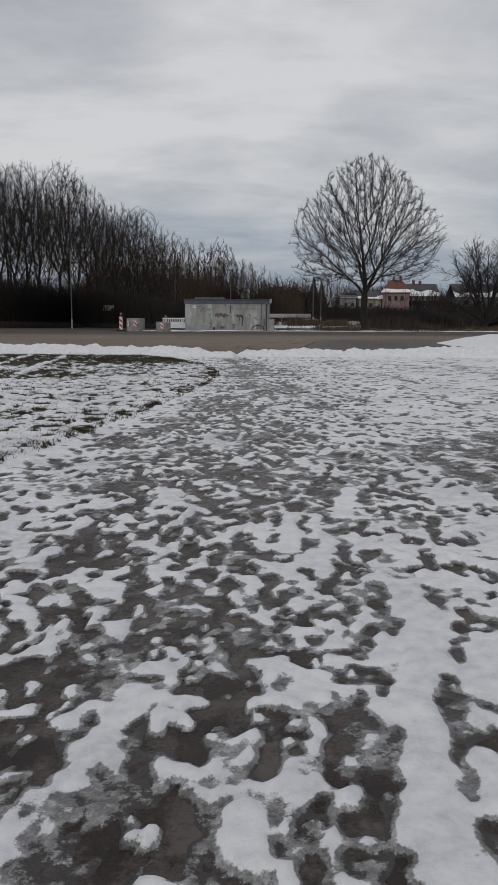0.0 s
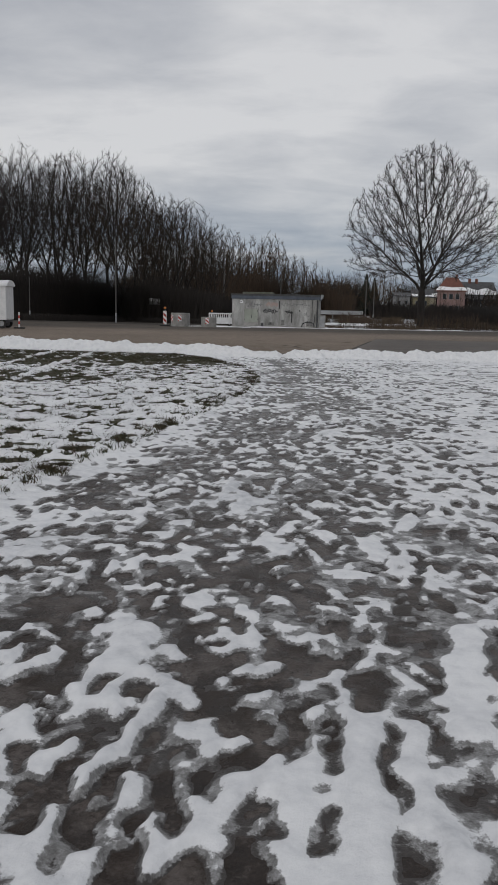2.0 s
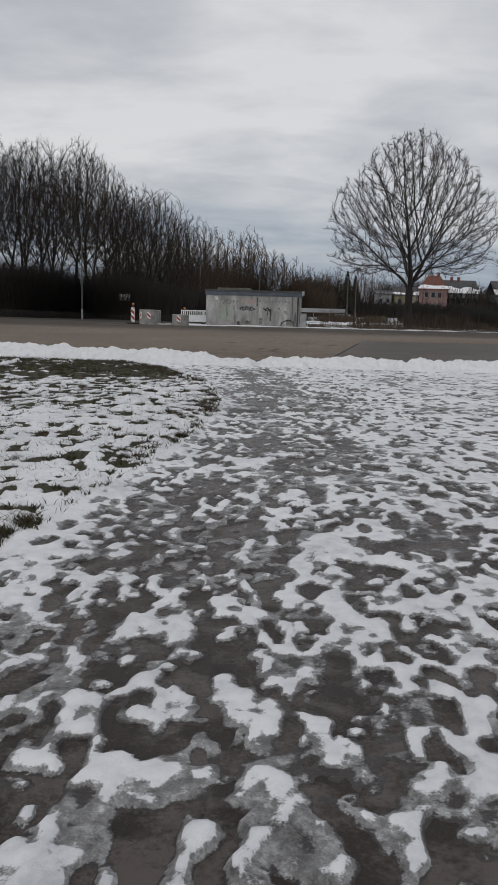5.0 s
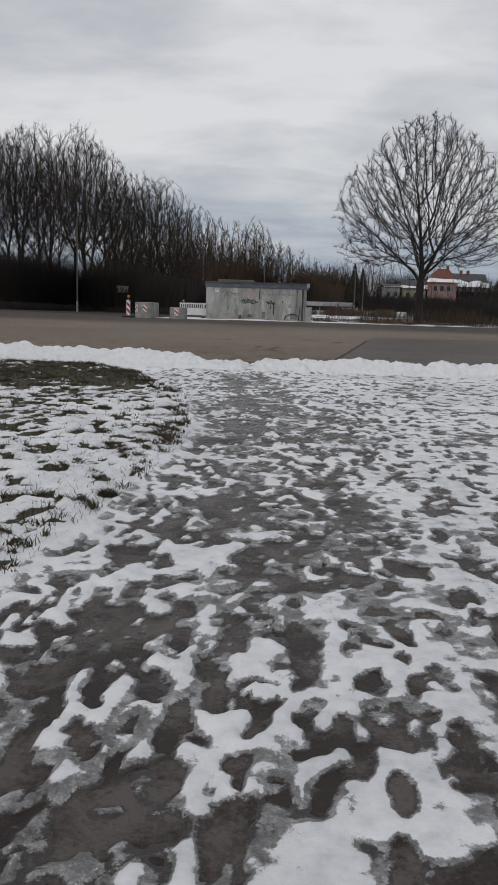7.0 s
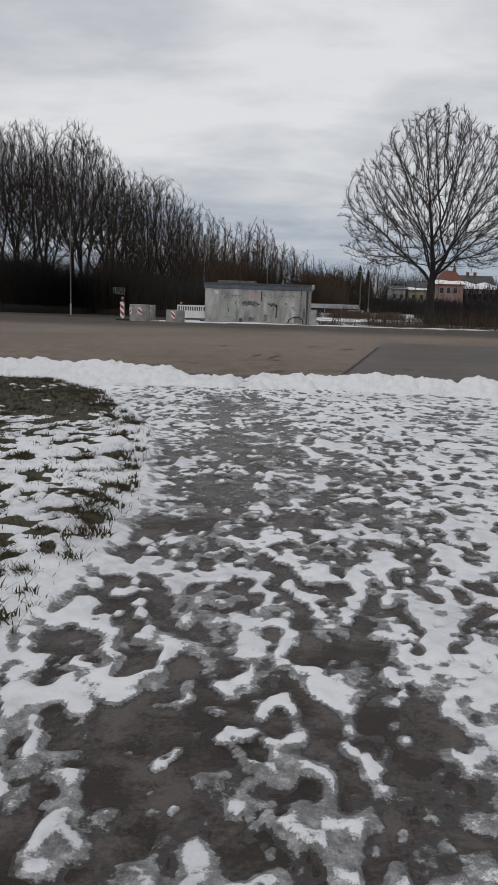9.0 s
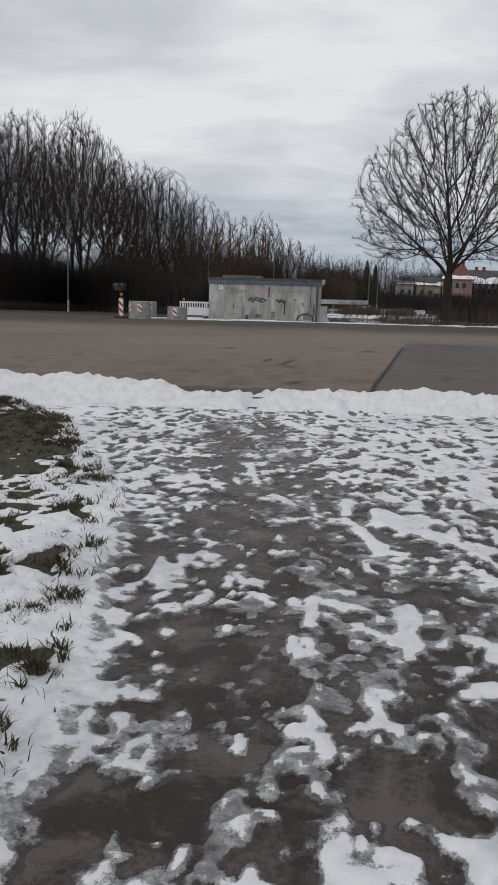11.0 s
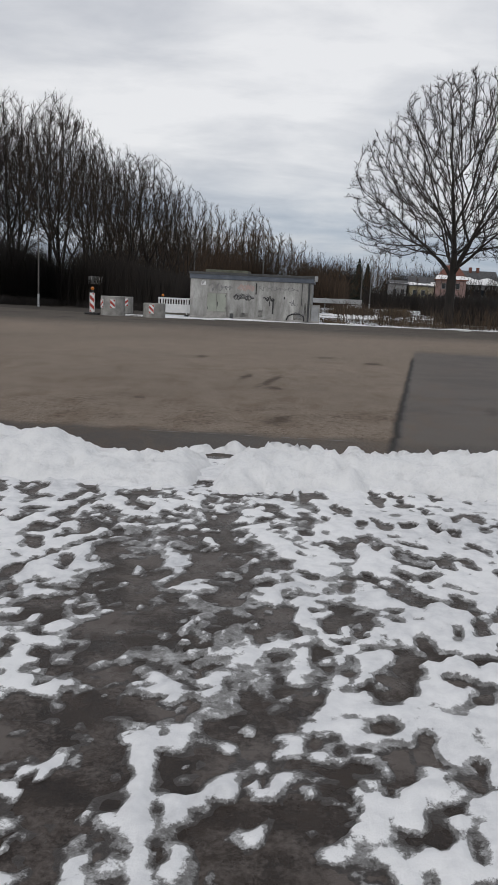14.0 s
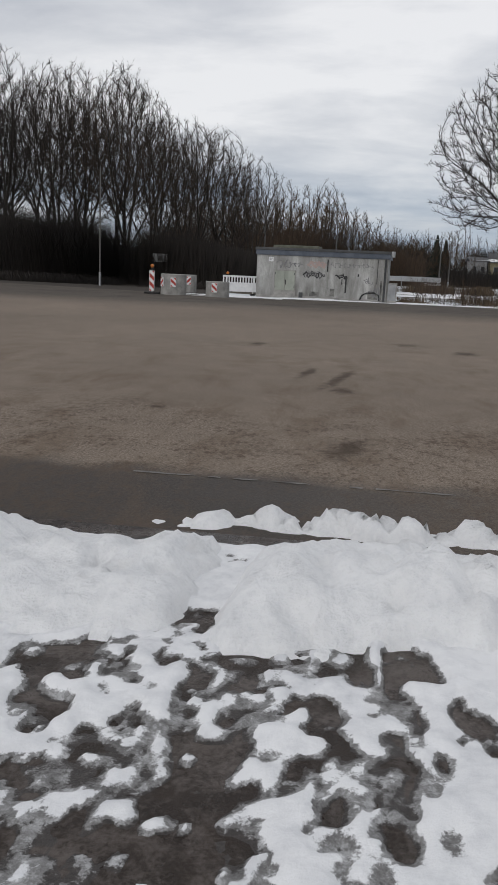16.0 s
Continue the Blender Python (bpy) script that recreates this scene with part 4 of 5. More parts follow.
def ridge_height(X, Y):
    yc = 28.66 + 0.10 * step01(-0.4, 0.6, X) + np.where(X < -2, 0.012 * (X + 2) ** 2, 0.0) + 0.5 * (fbm(X, X * 0, 2.2, 101, 3) - 0.5)
    top = np.interp(X, [-14, -8, -2.6, -2.0, -1.45, -0.8, -0.1, 0.6, 1.2, 2.0, 3.0, 10], [0.40, 0.38, 0.34, 0.30, 0.20, 0.17, 0.23, 0.25, 0.21, 0.26, 0.24, 0.38])
    top = top * (0.78 + 0.42 * fbm(X, Y, 0.8, 105, 4))
    half = np.interp(X, [-14, -4, 0, 4, 10], [0.78, 0.74, 0.55, 0.56, 0.9])
    yc = yc + 0.22 * (fbm(X, Y, 0.32, 135, 4, 0.6) - 0.5)
    half = half * (0.80 + 0.40 * fbm(X, Y, 0.25, 139, 3, 0.6))
    s = (Y - yc) / half
    h = top * np.clip(1 - np.abs(s) ** 1.7, -0.6, 1)
    h = h + (0.17 * (fbm(X, Y, 0.34, 111, 5, 0.58) - 0.5) + 0.09 * (fbm(X, Y, 0.13, 115, 2, 0.8) - 0.5) + 0.12 * (np.abs(fbm(X, Y, 0.22, 118, 3) - 0.5) - 0.08)) * step01(-0.02, 0.06, h)
    # the place where feet have cut through, with two deep holes
    notch = np.exp(-((X + 0.33 - 0.15 * (Y - 28.7) + 0.1 * (fbm(X, Y, 0.2, 131) - 0.5)) / 0.13) ** 2) * step01(29.7, 28.9, Y)
    h = h - 0.19 * notch - 0.10 * np.exp(-((X + 0.27) / 0.06) ** 2 - ((Y - 28.42) / 0.08) ** 2) - 0.10 * np.exp(-((X + 0.36) / 0.07) ** 2 - ((Y - 28.72) / 0.08) ** 2)
    g = np.random.default_rng(171)
    for _ in range(150):
        a, b, q, dp = g.uniform(-5, 5), g.uniform(28.1, 28.95), g.uniform(0.03, 0.075), g.uniform(0.025, 0.07)
        h = h - dp * np.exp(-(((X - a) / q) ** 2 + ((Y - b) / (q * 1.3)) ** 2) ** 2)
    # crumbs of a second, lower ridge along the gutter
    prof = np.clip(1 - ((Y - 29.62 - 0.06 * X - 0.25 * (fbm(X, X * 0, 0.6, 127) - 0.5)) / 0.14) ** 2, -0.4, 1)
    low = 0.11 * prof * step01(-1.1, -0.1, X) * np.clip(5.0 * fbm(X, Y, 0.19, 121, 4, 0.8) - 1.80, 0.0, 1.3) - 0.012
    return np.maximum(h, low)


bank("snow_ridge", -14, 11, 27.6, 31.4, 0.035, ridge_height, "long ploughed ridge of white snow beside the lot")


def heap_height(X, Y):
    q = ((X - 14.2) / 4.4) ** 2 + ((Y - 41) / 6.5) ** 2
    q = q + 0.5 * (fbm(X, Y, 2.5, 141) - 0.5)
    return 0.55 * (1 - q) * (0.6 + 0.7 * fbm(X, Y, 1.3, 145, 3)) + 0.05 * (fbm(X, Y, 0.4, 149, 3) - 0.5)


bank("snow_heap", 8, 20, 33, 49, 0.13, heap_height, "low heap of ploughed snow on the lot")


def verge_height(X, Y):
    edge = np.vectorize(road_far)(X)
    return 0.07 * np.clip(1 - ((Y - edge) / 0.45) ** 2, -1, 1) * (2.2 * fbm(X, Y, 1.5, 151, 3) - 0.55) - 0.004


bank("snow_verge", -7, 60, 68, 74, 0.12, verge_height, "thin broken strip of snow along the asphalt edge")


# ---- grass on the lawn ----
def lawn_grass():
    r = np.random.default_rng(23)
    n = 90000
    x, y = r.uniform(-11, -0.4, n), r.uniform(5, 29.2, n)
    d = lawn_edge(y) - x
    bare = step01(23.0, 28.0, y - 0.25 * (x + 4)) * step01(-0.7, -2.2, x) + 0.9 * np.exp(-((x + 5.4) / 1.6) ** 2 - ((y - 19.5) / 1.1) ** 2)
    tuft = step01(0.57, 0.69, fbm(x, y * 0.7, 0.12, 88, 2))
    keep = (d > 0.05) & (r.random(n) < np.clip(0.30 + 0.9 * bare + 0.5 * tuft, 0, 1))
    x, y = x[keep], y[keep]
    h = r.uniform(0.03, 0.075, len(x))
    brown = r.random(len(x)) < 0.3
    z = np.full(len(x), 0.034)
    stalks("grass", x[~brown], y[~brown], z[~brown], h[~brown], 0.006, 0.5, GRASS, "short green winter grass showing through the snow", "grass", 3)
    stalks("dead_grass", x[brown], y[brown], z[brown], h[brown], 0.006, 0.6, SEDGE, "brown dead grass showing through the snow", "grass", 4)
    # thick tufts, most of them along the lawn's edge
    cx, cy = r.uniform(-10, -0.5, 26000), r.uniform(6, 29, 26000)
    d = lawn_edge(cy) - cx
    rim = np.exp(-((d - 0.30) / 0.20) ** 2) * step01(0.46, 0.58, fbm(cx, cy, 0.9, 161, 3))
    hole = step01(0.57, 0.69, fbm(cx, cy * 0.7, 0.12, 88, 2))
    keep = (d > 0.08) & (r.random(26000) < np.clip(0.13 + 0.4 * rim + 0.55 * hole + 0.35 * step01(23, 27, cy), 0, 1))
    cx, cy, rim = cx[keep], cy[keep], rim[keep]
    m = 14
    a, q = r.random((len(cx), m)) * math.tau, r.random((len(cx), m)) ** 0.7
    size = (0.025 + 0.045 * r.random(len(cx)))[:, None] * (1 + 0.5 * rim[:, None])
    x, y = (cx[:, None] + np.cos(a) * q * size).ravel(), (cy[:, None] + np.sin(a) * q * size).ravel()
    h = (r.uniform(0.03, 0.068, (len(cx), m)) * (1.15 - 0.5 * q)).ravel()
    brown = np.repeat(r.random(len(cx)) < 0.2 + 0.5 * rim, m)
    z = np.full(len(x), 0.034)
    stalks("grass_tufts", x[~brown], y[~brown], z[~brown], h[~brown], 0.009, 0.7, GRASS, "dark green grass tufts standing out of the snow", "grass", 5)
    stalks("dead_grass_tufts", x[brown], y[brown], z[brown], h[brown], 0.009, 0.8, SEDGE, "brown dead grass tufts along the lawn edge", "grass", 6)

    # a few large matted clumps
    cx, cy = r.uniform(-4.5, -0.6, 1500), r.uniform(8, 28.5, 1500)
    d = lawn_edge(cy) - cx
    keep = (d > 0.15) & (r.random(1500) < 0.05 + 0.30 * np.exp(-((d - 0.35) / 0.3) ** 2))
    cx, cy = cx[keep][:90], cy[keep][:90]
    m = 240
    a, q = r.random((len(cx), m)) * math.tau, r.random((len(cx), m)) ** 0.6
    size = (0.05 + 0.08 * r.random(len(cx)))[:, None]
    x, y = (cx[:, None] + np.cos(a) * q * size * 1.3).ravel(), (cy[:, None] + np.sin(a) * q * size).ravel()
    h = (r.uniform(0.035, 0.085, (len(cx), m)) * (1.1 - 0.6 * q)).ravel()
    brown = r.random(len(x)) < 0.45
    z = np.full(len(x), 0.03)
    stalks("grass_clumps", x[~brown], y[~brown], z[~brown], h[~brown], 0.006, 0.8, GRASS, "dark matted grass clumps along the lawn edge", "grass", 7)
    stalks("dead_grass_clumps", x[brown], y[brown], z[brown], h[brown], 0.006, 0.9, SEDGE, "brown matted grass clumps along the lawn edge", "grass", 8)


lawn_grass()


# ---- marks on the asphalt ----
PALE = simple("pale_joint_filler", (0.10, 0.094, 0.086), (0.20, 0.19, 0.175), 9.0, 0.8)


def joint_line():
    bm = bmesh.new()
    r = random.Random(5)
    xs = np.arange(-1.3, 1.0, 0.09)
    rows = []
    for x in xs:
        y = 30.6 + 0.012 * (r.random() - 0.5)
        w = 0.016 * (0.3 + r.random())
        rows.append((bm.verts.new((x, y - w, 0.004)), bm.verts.new((x, y + w, 0.004))))
    for a, b in zip(rows, rows[1:]):
        if r.random() < 0.3:
            continue
        bm.faces.new((a[0], b[0], b[1], a[1]))
    tagged(part("trim", bm, PALE), "thin pale joint line along the gutter", "joint", kind="structure")


joint_line()


# ---- the utility building ----
def squiggle(name, parent, x0, x1, z0, z1, loops, width, material, seed, y=-0.006):
    """A sprayed tag that cannot be read: one looping ribbon on the wall."""
    r = random.Random(seed)
    bm = bmesh.new()
    n = loops * 14
    tall = [r.uniform(0.35, 1.0) for _ in range(loops + 1)]
    slant = [r.uniform(-0.10, 0.10) for _ in range(loops + 1)]
    pts = []
    for i in range(n + 1):
        t = i / n
        a = t * loops * math.tau
        k = min(int(t * loops), loops)
        dz = math.sin(a) * tall[k] + 0.3 * math.sin(a * 2.3 + seed)
        pts.append(Vector((x0 + (x1 - x0) * t + 0.09 * math.cos(a * 1.37 + seed) + slant[k] * dz, y - 0.0005 * (i % 3), (z0 + z1) / 2 + (z1 - z0) / 2 * dz)))
    prev = None
    for i, p in enumerate(pts):
        d = pts[min(i + 1, n)] - pts[max(i - 1, 0)]
        w = Vector((-d.z, 0, d.x)).normalized() * width / 2
        cur = (bm.verts.new(p + w), bm.verts.new(p - w))
        if prev:
            bm.faces.new((prev[0], prev[1], cur[1], cur[0]))
        prev = cur
    return part(name, bm, material, parent)


def utility_building():
    W, D, H = 7.15, 3.3, 2.68
    b = empty("utility_building", pose(-5.4, 70.3, 0, 0, 0, -4.0), "flat-roofed grey concrete utility building with sprayed graffiti", "building")
    body = boxed("wall", (0, W, 0, D, 0.0, H - 0.40), CONCRETE, b, bevel=0.02)
    boxed("plinth", (0.02, W - 0.02, -0.035, 0.0, 0.0, 0.13), CONCRETE_GREY, b, "damp darker concrete plinth", bevel=0.008)
    boxed("fascia", (-0.05, W + 0.10, -0.06, D + 0.06, H - 0.40, H - 0.14), FLASHING, b, "blue-grey metal fascia", bevel=0.008)
    boxed("roof_edge", (-0.09, W + 0.14, -0.10, D + 0.10, H - 0.14, H), DARK_STEEL, b, "dark metal roof edge", bevel=0.01)
    boxed("roof_edge", (W + 0.143, W + 0.32, -0.11, 0.25, H - 0.30, H + 0.01), STEEL, b, "pale metal gutter end", bevel=0.02)
    boxed("roof_vent", (0.75, 3.3, 0.7, 2.3, H + 0.002, H + 0.17), MOSS, b, "low mossy roof hood", bevel=0.05)
    # wall panels of differing concrete, with vertical joints
    for x0, x1, z0, z1 in ((0.05, 1.0, 1.22, 2.2), (4.02, 5.35, 0.16, 2.22), (5.42, W - 0.30, 0.16, 2.22), (2.24, 3.95, 0.16, 2.22)):
        boxed("panel", (x0, x1, -0.012, 0.0, z0, z1), CONCRETE, b, bevel=0.004)
    boxed("door_frame", (1.00, 2.20, -0.02, 0.0, 0.14, 1.50), CONCRETE_GREY, b, bevel=0.005)
    for x0, x1 in ((1.05, 1.585), (1.615, 2.15)):
        d = boxed("door", (x0, x1, -0.05, -0.021, 0.42, 1.45), simple_door, b, "grey-green steel hatch", bevel=0.008)
        if x1 > 2:
            boxed("handle", (1.63, 1.67, -0.085, -0.051, 0.72, 0.98), BLACK, d, "black door handle", bevel=0.006)
        for hz in (0.55, 1.25):
            boxed("hinge", (x0 + 0.01 if x0 < 1.5 else x1 - 0.04, x0 + 0.04 if x0 < 1.5 else x1 - 0.01, -0.065, -0.0505, hz, hz + 0.12), DARK_STEEL, d, bevel=0.003)
    boxed("step", (1.0, 2.2, -0.16, -0.036, 0.0, 0.16), CONCRETE_GREY, b, bevel=0.02)
    sign = boxed("sign", (0.66, 0.92, -0.03, -0.013, 1.93, 2.16), WHITE, b, "small white notice plate", bevel=0.004)
    for k in range(3):
        boxed("print", (0.70, 0.88 - 0.05 * k, -0.033, -0.0305, 2.09 - 0.05 * k, 2.11 - 0.05 * k), BLACK, sign, bevel=0)
    piped("downpipe", [(W - 0.14, -0.075, 2.26), (W - 0.14, -0.075, 0.05)], [0.055, 0.055], DARK_STEEL, b, 10, "dark downpipe")
    piped("cable_pipe", [(6.60, -0.03, 2.25), (6.60, -0.03, 0.95)], [0.018, 0.018], DARK_STEEL, b, 6)
    piped("hose", [(5.75, -0.05, 0.10), (5.85, -0.06, 0.34), (6.10, -0.06, 0.47), (6.5, -0.06, 0.50), (6.75, -0.06, 0.36), (6.78, -0.06, 0.08)], [0.035] * 6, BLACK, b, 8, "black looping hose")
    boxed("meter_box", (2.42, 2.62, -0.16, -0.036, 0.02, 0.34), DARK_STEEL, b, "small dark metal box", bevel=0.015)
    cab = boxed("side_cabinet", (W + 0.003, W + 0.52, 0.10, 0.75, 0.0, 1.05), CONCRETE_GREY, b, "grey side cabinet", bevel=0.02)
    boxed("cabinet_door", (W + 0.05, W + 0.47, 0.075, 0.097, 0.12, 0.98), STEEL, cab, bevel=0.006)
    # sprayed tags and runs of paint
    for x0, x1, z0, z1, lo, w, mt, sd in ((1.15, 2.5, 1.62, 2.02, 4, 0.05, GREY_INK, 2), (2.6, 3.75, 1.15, 1.48, 7, 0.045, BLACK, 5), (2.65, 3.70, 1.20, 1.55, 5, 0.03, GREY_INK, 9), (2.85, 3.8, 1.62, 2.1, 6, 0.06, PINK_INK, 4),
                                          (4.42, 4.95, 1.12, 1.42, 4, 0.045, BLACK, 7), (5.95, 6.25, 0.92, 1.25, 2, 0.035, GREY_INK, 8), (4.0, 6.4, 1.72, 2.02, 7, 0.025, GREY_INK, 12), (6.25, 6.8, 0.15, 0.75, 3, 0.05, GREY_INK, 14)):
        squiggle("graffiti", b, x0, x1, z0, z1, lo, w, mt, sd, -0.016)
    for x, z0, z1, w in ((4.90, 0.42, 1.28, 0.085), (4.70, 0.85, 1.16, 0.05), (3.88, 1.5, 2.15, 0.07), (5.55, 1.30, 1.44, 0.08)):
        boxed("paint_run", (x, x + w, -0.017, -0.0125, z0, z1), BLACK, b, bevel=0)
    for x, z, ww, hh in ((6.15, 0.14, 0.55, 0.32), (3.0, 0.16, 0.5, 0.25), (4.1, 0.2, 0.25, 0.4), (6.78, 0.14, 0.1, 1.0)):
        boxed("soot", (x, x + ww, -0.016, -0.0124, z, z + hh), SOOT, b, "dark soot mark", bevel=0)
    return b


simple_door = simple("grey_green_paint", (0.24, 0.26, 0.22), (0.36, 0.38, 0.33), 2.0, 0.6, stretch=(1, 1, 0.4))
SOOT = simple("sooty_concrete", (0.05, 0.05, 0.048), (0.26, 0.255, 0.24), 4.0, 0.9)
utility_building()


# ---- road-works kit beside the building ----
def stripes(bm_red, bm_white, w, h, z0, y, n, flip):
    """A field of slanting stripes, cut to a rectangle, in two bmeshes."""
    k = h / n
    s = w * (0.9 if not flip else -0.9)
    for i in range(-2, n + 2):
        lo, hi = z0 + i * k, z0 + (i + 1) * k
        poly = [(-w / 2, lo - s / 2), (w / 2, lo + s / 2), (w / 2, hi + s / 2), (-w / 2, hi - s / 2)]
        poly = clip(clip(poly, z0, True), z0 + h, False)
        if len(poly) > 2:
            bm = bm_red if i % 2 else bm_white
            bm.faces.new([bm.verts.new((px, y, pz)) for px, pz in poly])


def clip(poly, z, above):
    outp = []
    for a, b in zip(poly, poly[1:] + poly[:1]):
        ina, inb = (a[1] >= z) == above or a[1] == z, (b[1] >= z) == above or b[1] == z
        if ina:
            outp.append(a)
        if ina != inb:
            t = (z - a[1]) / (b[1] - a[1])
            outp.append((a[0] + (b[0] - a[0]) * t, z))
    return outp


def striped_plate(name, parent, w, h, z0, y, n, flip, at=(0, 0)):
    holder = boxed(name, (at[0] - w / 2 - 0.015, at[0] + w / 2 + 0.015, y + 0.002, y + 0.03, z0 - 0.015, z0 + h + 0.015), WHITE, parent, "red and white striped warning plate", bevel=0.004)
    a, b = bmesh.new(), bmesh.new()
    stripes(a, b, w, h, z0, y, n, flip)
    for bm, mt, nm in ((a, RED, "red_stripes"), (b, WHITE, "white_stripes")):
        for v in bm.verts:
            v.co.x += at[0]
        part(nm, bm, mt, holder)
    return holder


def beacon(m):
    b = empty("guide_beacon", m, "red and white guide beacon with an orange lamp", "traffic beacon", "guide beacons")
    boxed("foot_plate", (-0.38, 0.38, -0.2, 0.2, 0.0, 0.10), RUBBER, b, "black rubber foot plate", bevel=0.02)
    boxed("post", (-0.03, 0.03, -0.03, 0.03, 0.10, 1.22), STEEL, b, bevel=0.006)
    striped_plate("plate", b, 0.25, 1.0, 0.16, -0.062, 5, True)
    lamp = piped("warning_lamp", [(0, 0, 1.222), (0, 0, 1.30), (0, 0, 1.32)], [0.06, 0.06, 0.045], RUBBER, b, 12)
    bm = bmesh.new()
    bmesh.ops.create_uvsphere(bm, u_segments=14, v_segments=9, radius=0.10, matrix=Matrix.Translation((0, 0, 1.41)) @ Matrix.Diagonal((1, 0.7, 1, 1)))
    part("lens", bm, ORANGE, lamp, "orange lamp lens")
    return b


def shaft_ring(m, r, h, signs, label):
    """A hollow concrete ring, slightly tapered, with warning plates fixed to it."""
    b = empty("concrete_ring", m, label, "concrete ring", "concrete rings blocking the road")
    bm = bmesh.new()
    n = 36
    prof = [(r, 0.0), (r * 1.0, 0.06), (r * 1.0, h - 0.03), (r - 0.03, h), (r - 0.11, h), (r - 0.12, h - 0.05), (r - 0.12, 0.0)]
    rings = [[bm.verts.new((q * math.cos(k * math.tau / n), q * math.sin(k * math.tau / n), z)) for k in range(n)] for q, z in prof]
    for i in range(len(rings)):
        a, c = rings[i], rings[(i + 1) % len(rings)]
        for k in range(n):
            bm.faces.new((a[k], a[(k + 1) % n], c[(k + 1) % n], c[k]))
    bmesh.ops.recalc_face_normals(bm, faces=bm.faces)
    part("ring", bm, CONCRETE_GREY, b)
    for ang, z0, flip in signs:
        p = striped_plate("warning_plate", b, 0.26, 0.44, 0, 0, 3, flip)
        p.matrix_basis = pose(math.sin(ang) * (r + 0.035), -math.cos(ang) * (r + 0.035), z0, 0, 0, math.degrees(ang))
    return b


beacon(pose(-10.35, 66.6, 0, 0, 0, -6))
shaft_ring(pose(-9.25, 66.8, 0), 0.66, 1.05, ((-0.85, 0.42, False), (0.18, 0.42, True)), "grey concrete shaft ring with striped plates")
shaft_ring(pose(-6.88, 66.4, 0), 0.60, 0.78, ((-0.1, 0.25, True),), "low grey concrete shaft ring with one plate")
shaft_ring(pose(-9.65, 72.0, 0), 0.55, 1.0, ((0.35, 0.45, False),), "grey concrete shaft ring standing further back")


def barrier(m, lamp):
    """A white plastic barrier with upright slots."""
    b = empty("plastic_barrier", m, "white slotted plastic road barrier on feet", "barrier", "white barriers")
    for z0, z1, nm in ((0.98, 1.08, "top_rail"), (0.62, 0.70, "middle_rail"), (0.18, 0.42, "bottom_rail")):
        boxed(nm, (-1.0, 1.0, -0.025, 0.025, z0, z1), WHITE, b, bevel=0.012)
    for k in range(13):
        x = -0.985 + k * 0.16
        boxed("slat", (x, x + 0.07, -0.018, 0.018, 0.70, 0.98), WHITE, b, bevel=0.006)
    boxed("board", (-1.0, 1.0, -0.014, 0.014, 0.42, 0.62), WHITE, b, bevel=0.004)
    for x in (-0.75, 0.75):
        boxed("foot", (x - 0.12, x + 0.12, -0.35, 0.35, 0.0, 0.10), RUBBER, b, "black rubber foot", bevel=0.02)
        boxed("post", (x - 0.025, x + 0.025, -0.045, -0.026, 0.10, 0.98), WHITE, b, bevel=0.006)
    if lamp:
        bm = bmesh.new()
        bmesh.ops.create_uvsphere(bm, u_segments=12, v_segments=8, radius=0.085, matrix=Matrix.Translation((-0.72, 0, 1.20)) @ Matrix.Diagonal((1, 0.7, 1, 1)))
        base = boxed("lamp_foot", (-0.78, -0.66, -0.04, 0.04, 1.08, 1.13), RUBBER, b, bevel=0.008)
        part("lens", bm, ORANGE, base, "orange lamp lens")
    return b


barrier(pose(-6.45, 71.4, 0, 0, 0, 3), True)
barrier(pose(-4.42, 74.6, 0, 0, 0, 3), False)


def snow_scrap():
    def h(X, Y):
        return 0.10 * (fbm(X, Y, 0.9, 171, 3) - 0.44) * np.clip(1.4 - ((X + 6.6) / 2.6) ** 2 - ((Y - 68.9) / 1.6) ** 2, -1, 1)
    bank("snow_scraps", -9.5, -3.6, 67, 70.2, 0.06, h, "scraps of old snow beside the building")


snow_scrap()


def meadow_snow(X, Y):
    edge = np.clip(1.2 - ((X - 9) / 9) ** 2 - ((Y - 94) / 12) ** 2, -1, 1)
    return 0.35 * (fbm(X * 0.4, Y, 2.6, 175, 4, 0.55) - 0.47) * edge - 0.045


bank("meadow_snow", 0, 19, 81, 107, 0.16, meadow_snow, "patches of old snow left lying on the meadow")


# ---- lamp posts and poles ----
POLE = simple("dull_grey_zinc", (0.075, 0.070, 0.066), (0.13, 0.125, 0.12), 3.0, 0.6, 0.3, 0.05)

def pole(x, y, h, r, label, group="poles", head=False):
    p = empty("lamp_post", pose(x, y, -0.05), label, "pole", group)
    piped("shaft", [(0, 0, 0), (0, 0, h * 0.5), (0, 0, h)], [r, r * 0.85, r * 0.6], POLE, p, 9)
    piped("collar", [(0, 0, 0), (0, 0, 0.9)], [r * 1.35, r * 1.3], STEEL, p, 9)
    if head:
        piped("arm", [(0, 0, h - 0.05), (-0.5, 0, h + 0.1), (-0.9, 0, h + 0.12)], [r * 0.5, r * 0.45, r * 0.45], STEEL, p, 6)
        boxed("lamp_head", (-1.5, -0.85, -0.14, 0.14, h + 0.05, h + 0.18), STEEL, p, bevel=0.03)
    return p


pole(-16.8, 78.0, 7.6, 0.062, "tall galvanised pole at the edge of the lot")
pole(-26.6, 83.0, 4.2, 0.06, "short dark-grey pole before the undergrowth")
pole(-10.2, 115, 9.4, 0.10, "tall lamp pole behind the building")
pole(-2.4, 115, 7.0, 0.08, "slim lamp pole behind the building")
pole(12.0, 150, 6.9, 0.11, "far lamp post with a side arm", head=True)
pole(13.6, 152, 6.9, 0.10, "far slim post beside the lamp post")


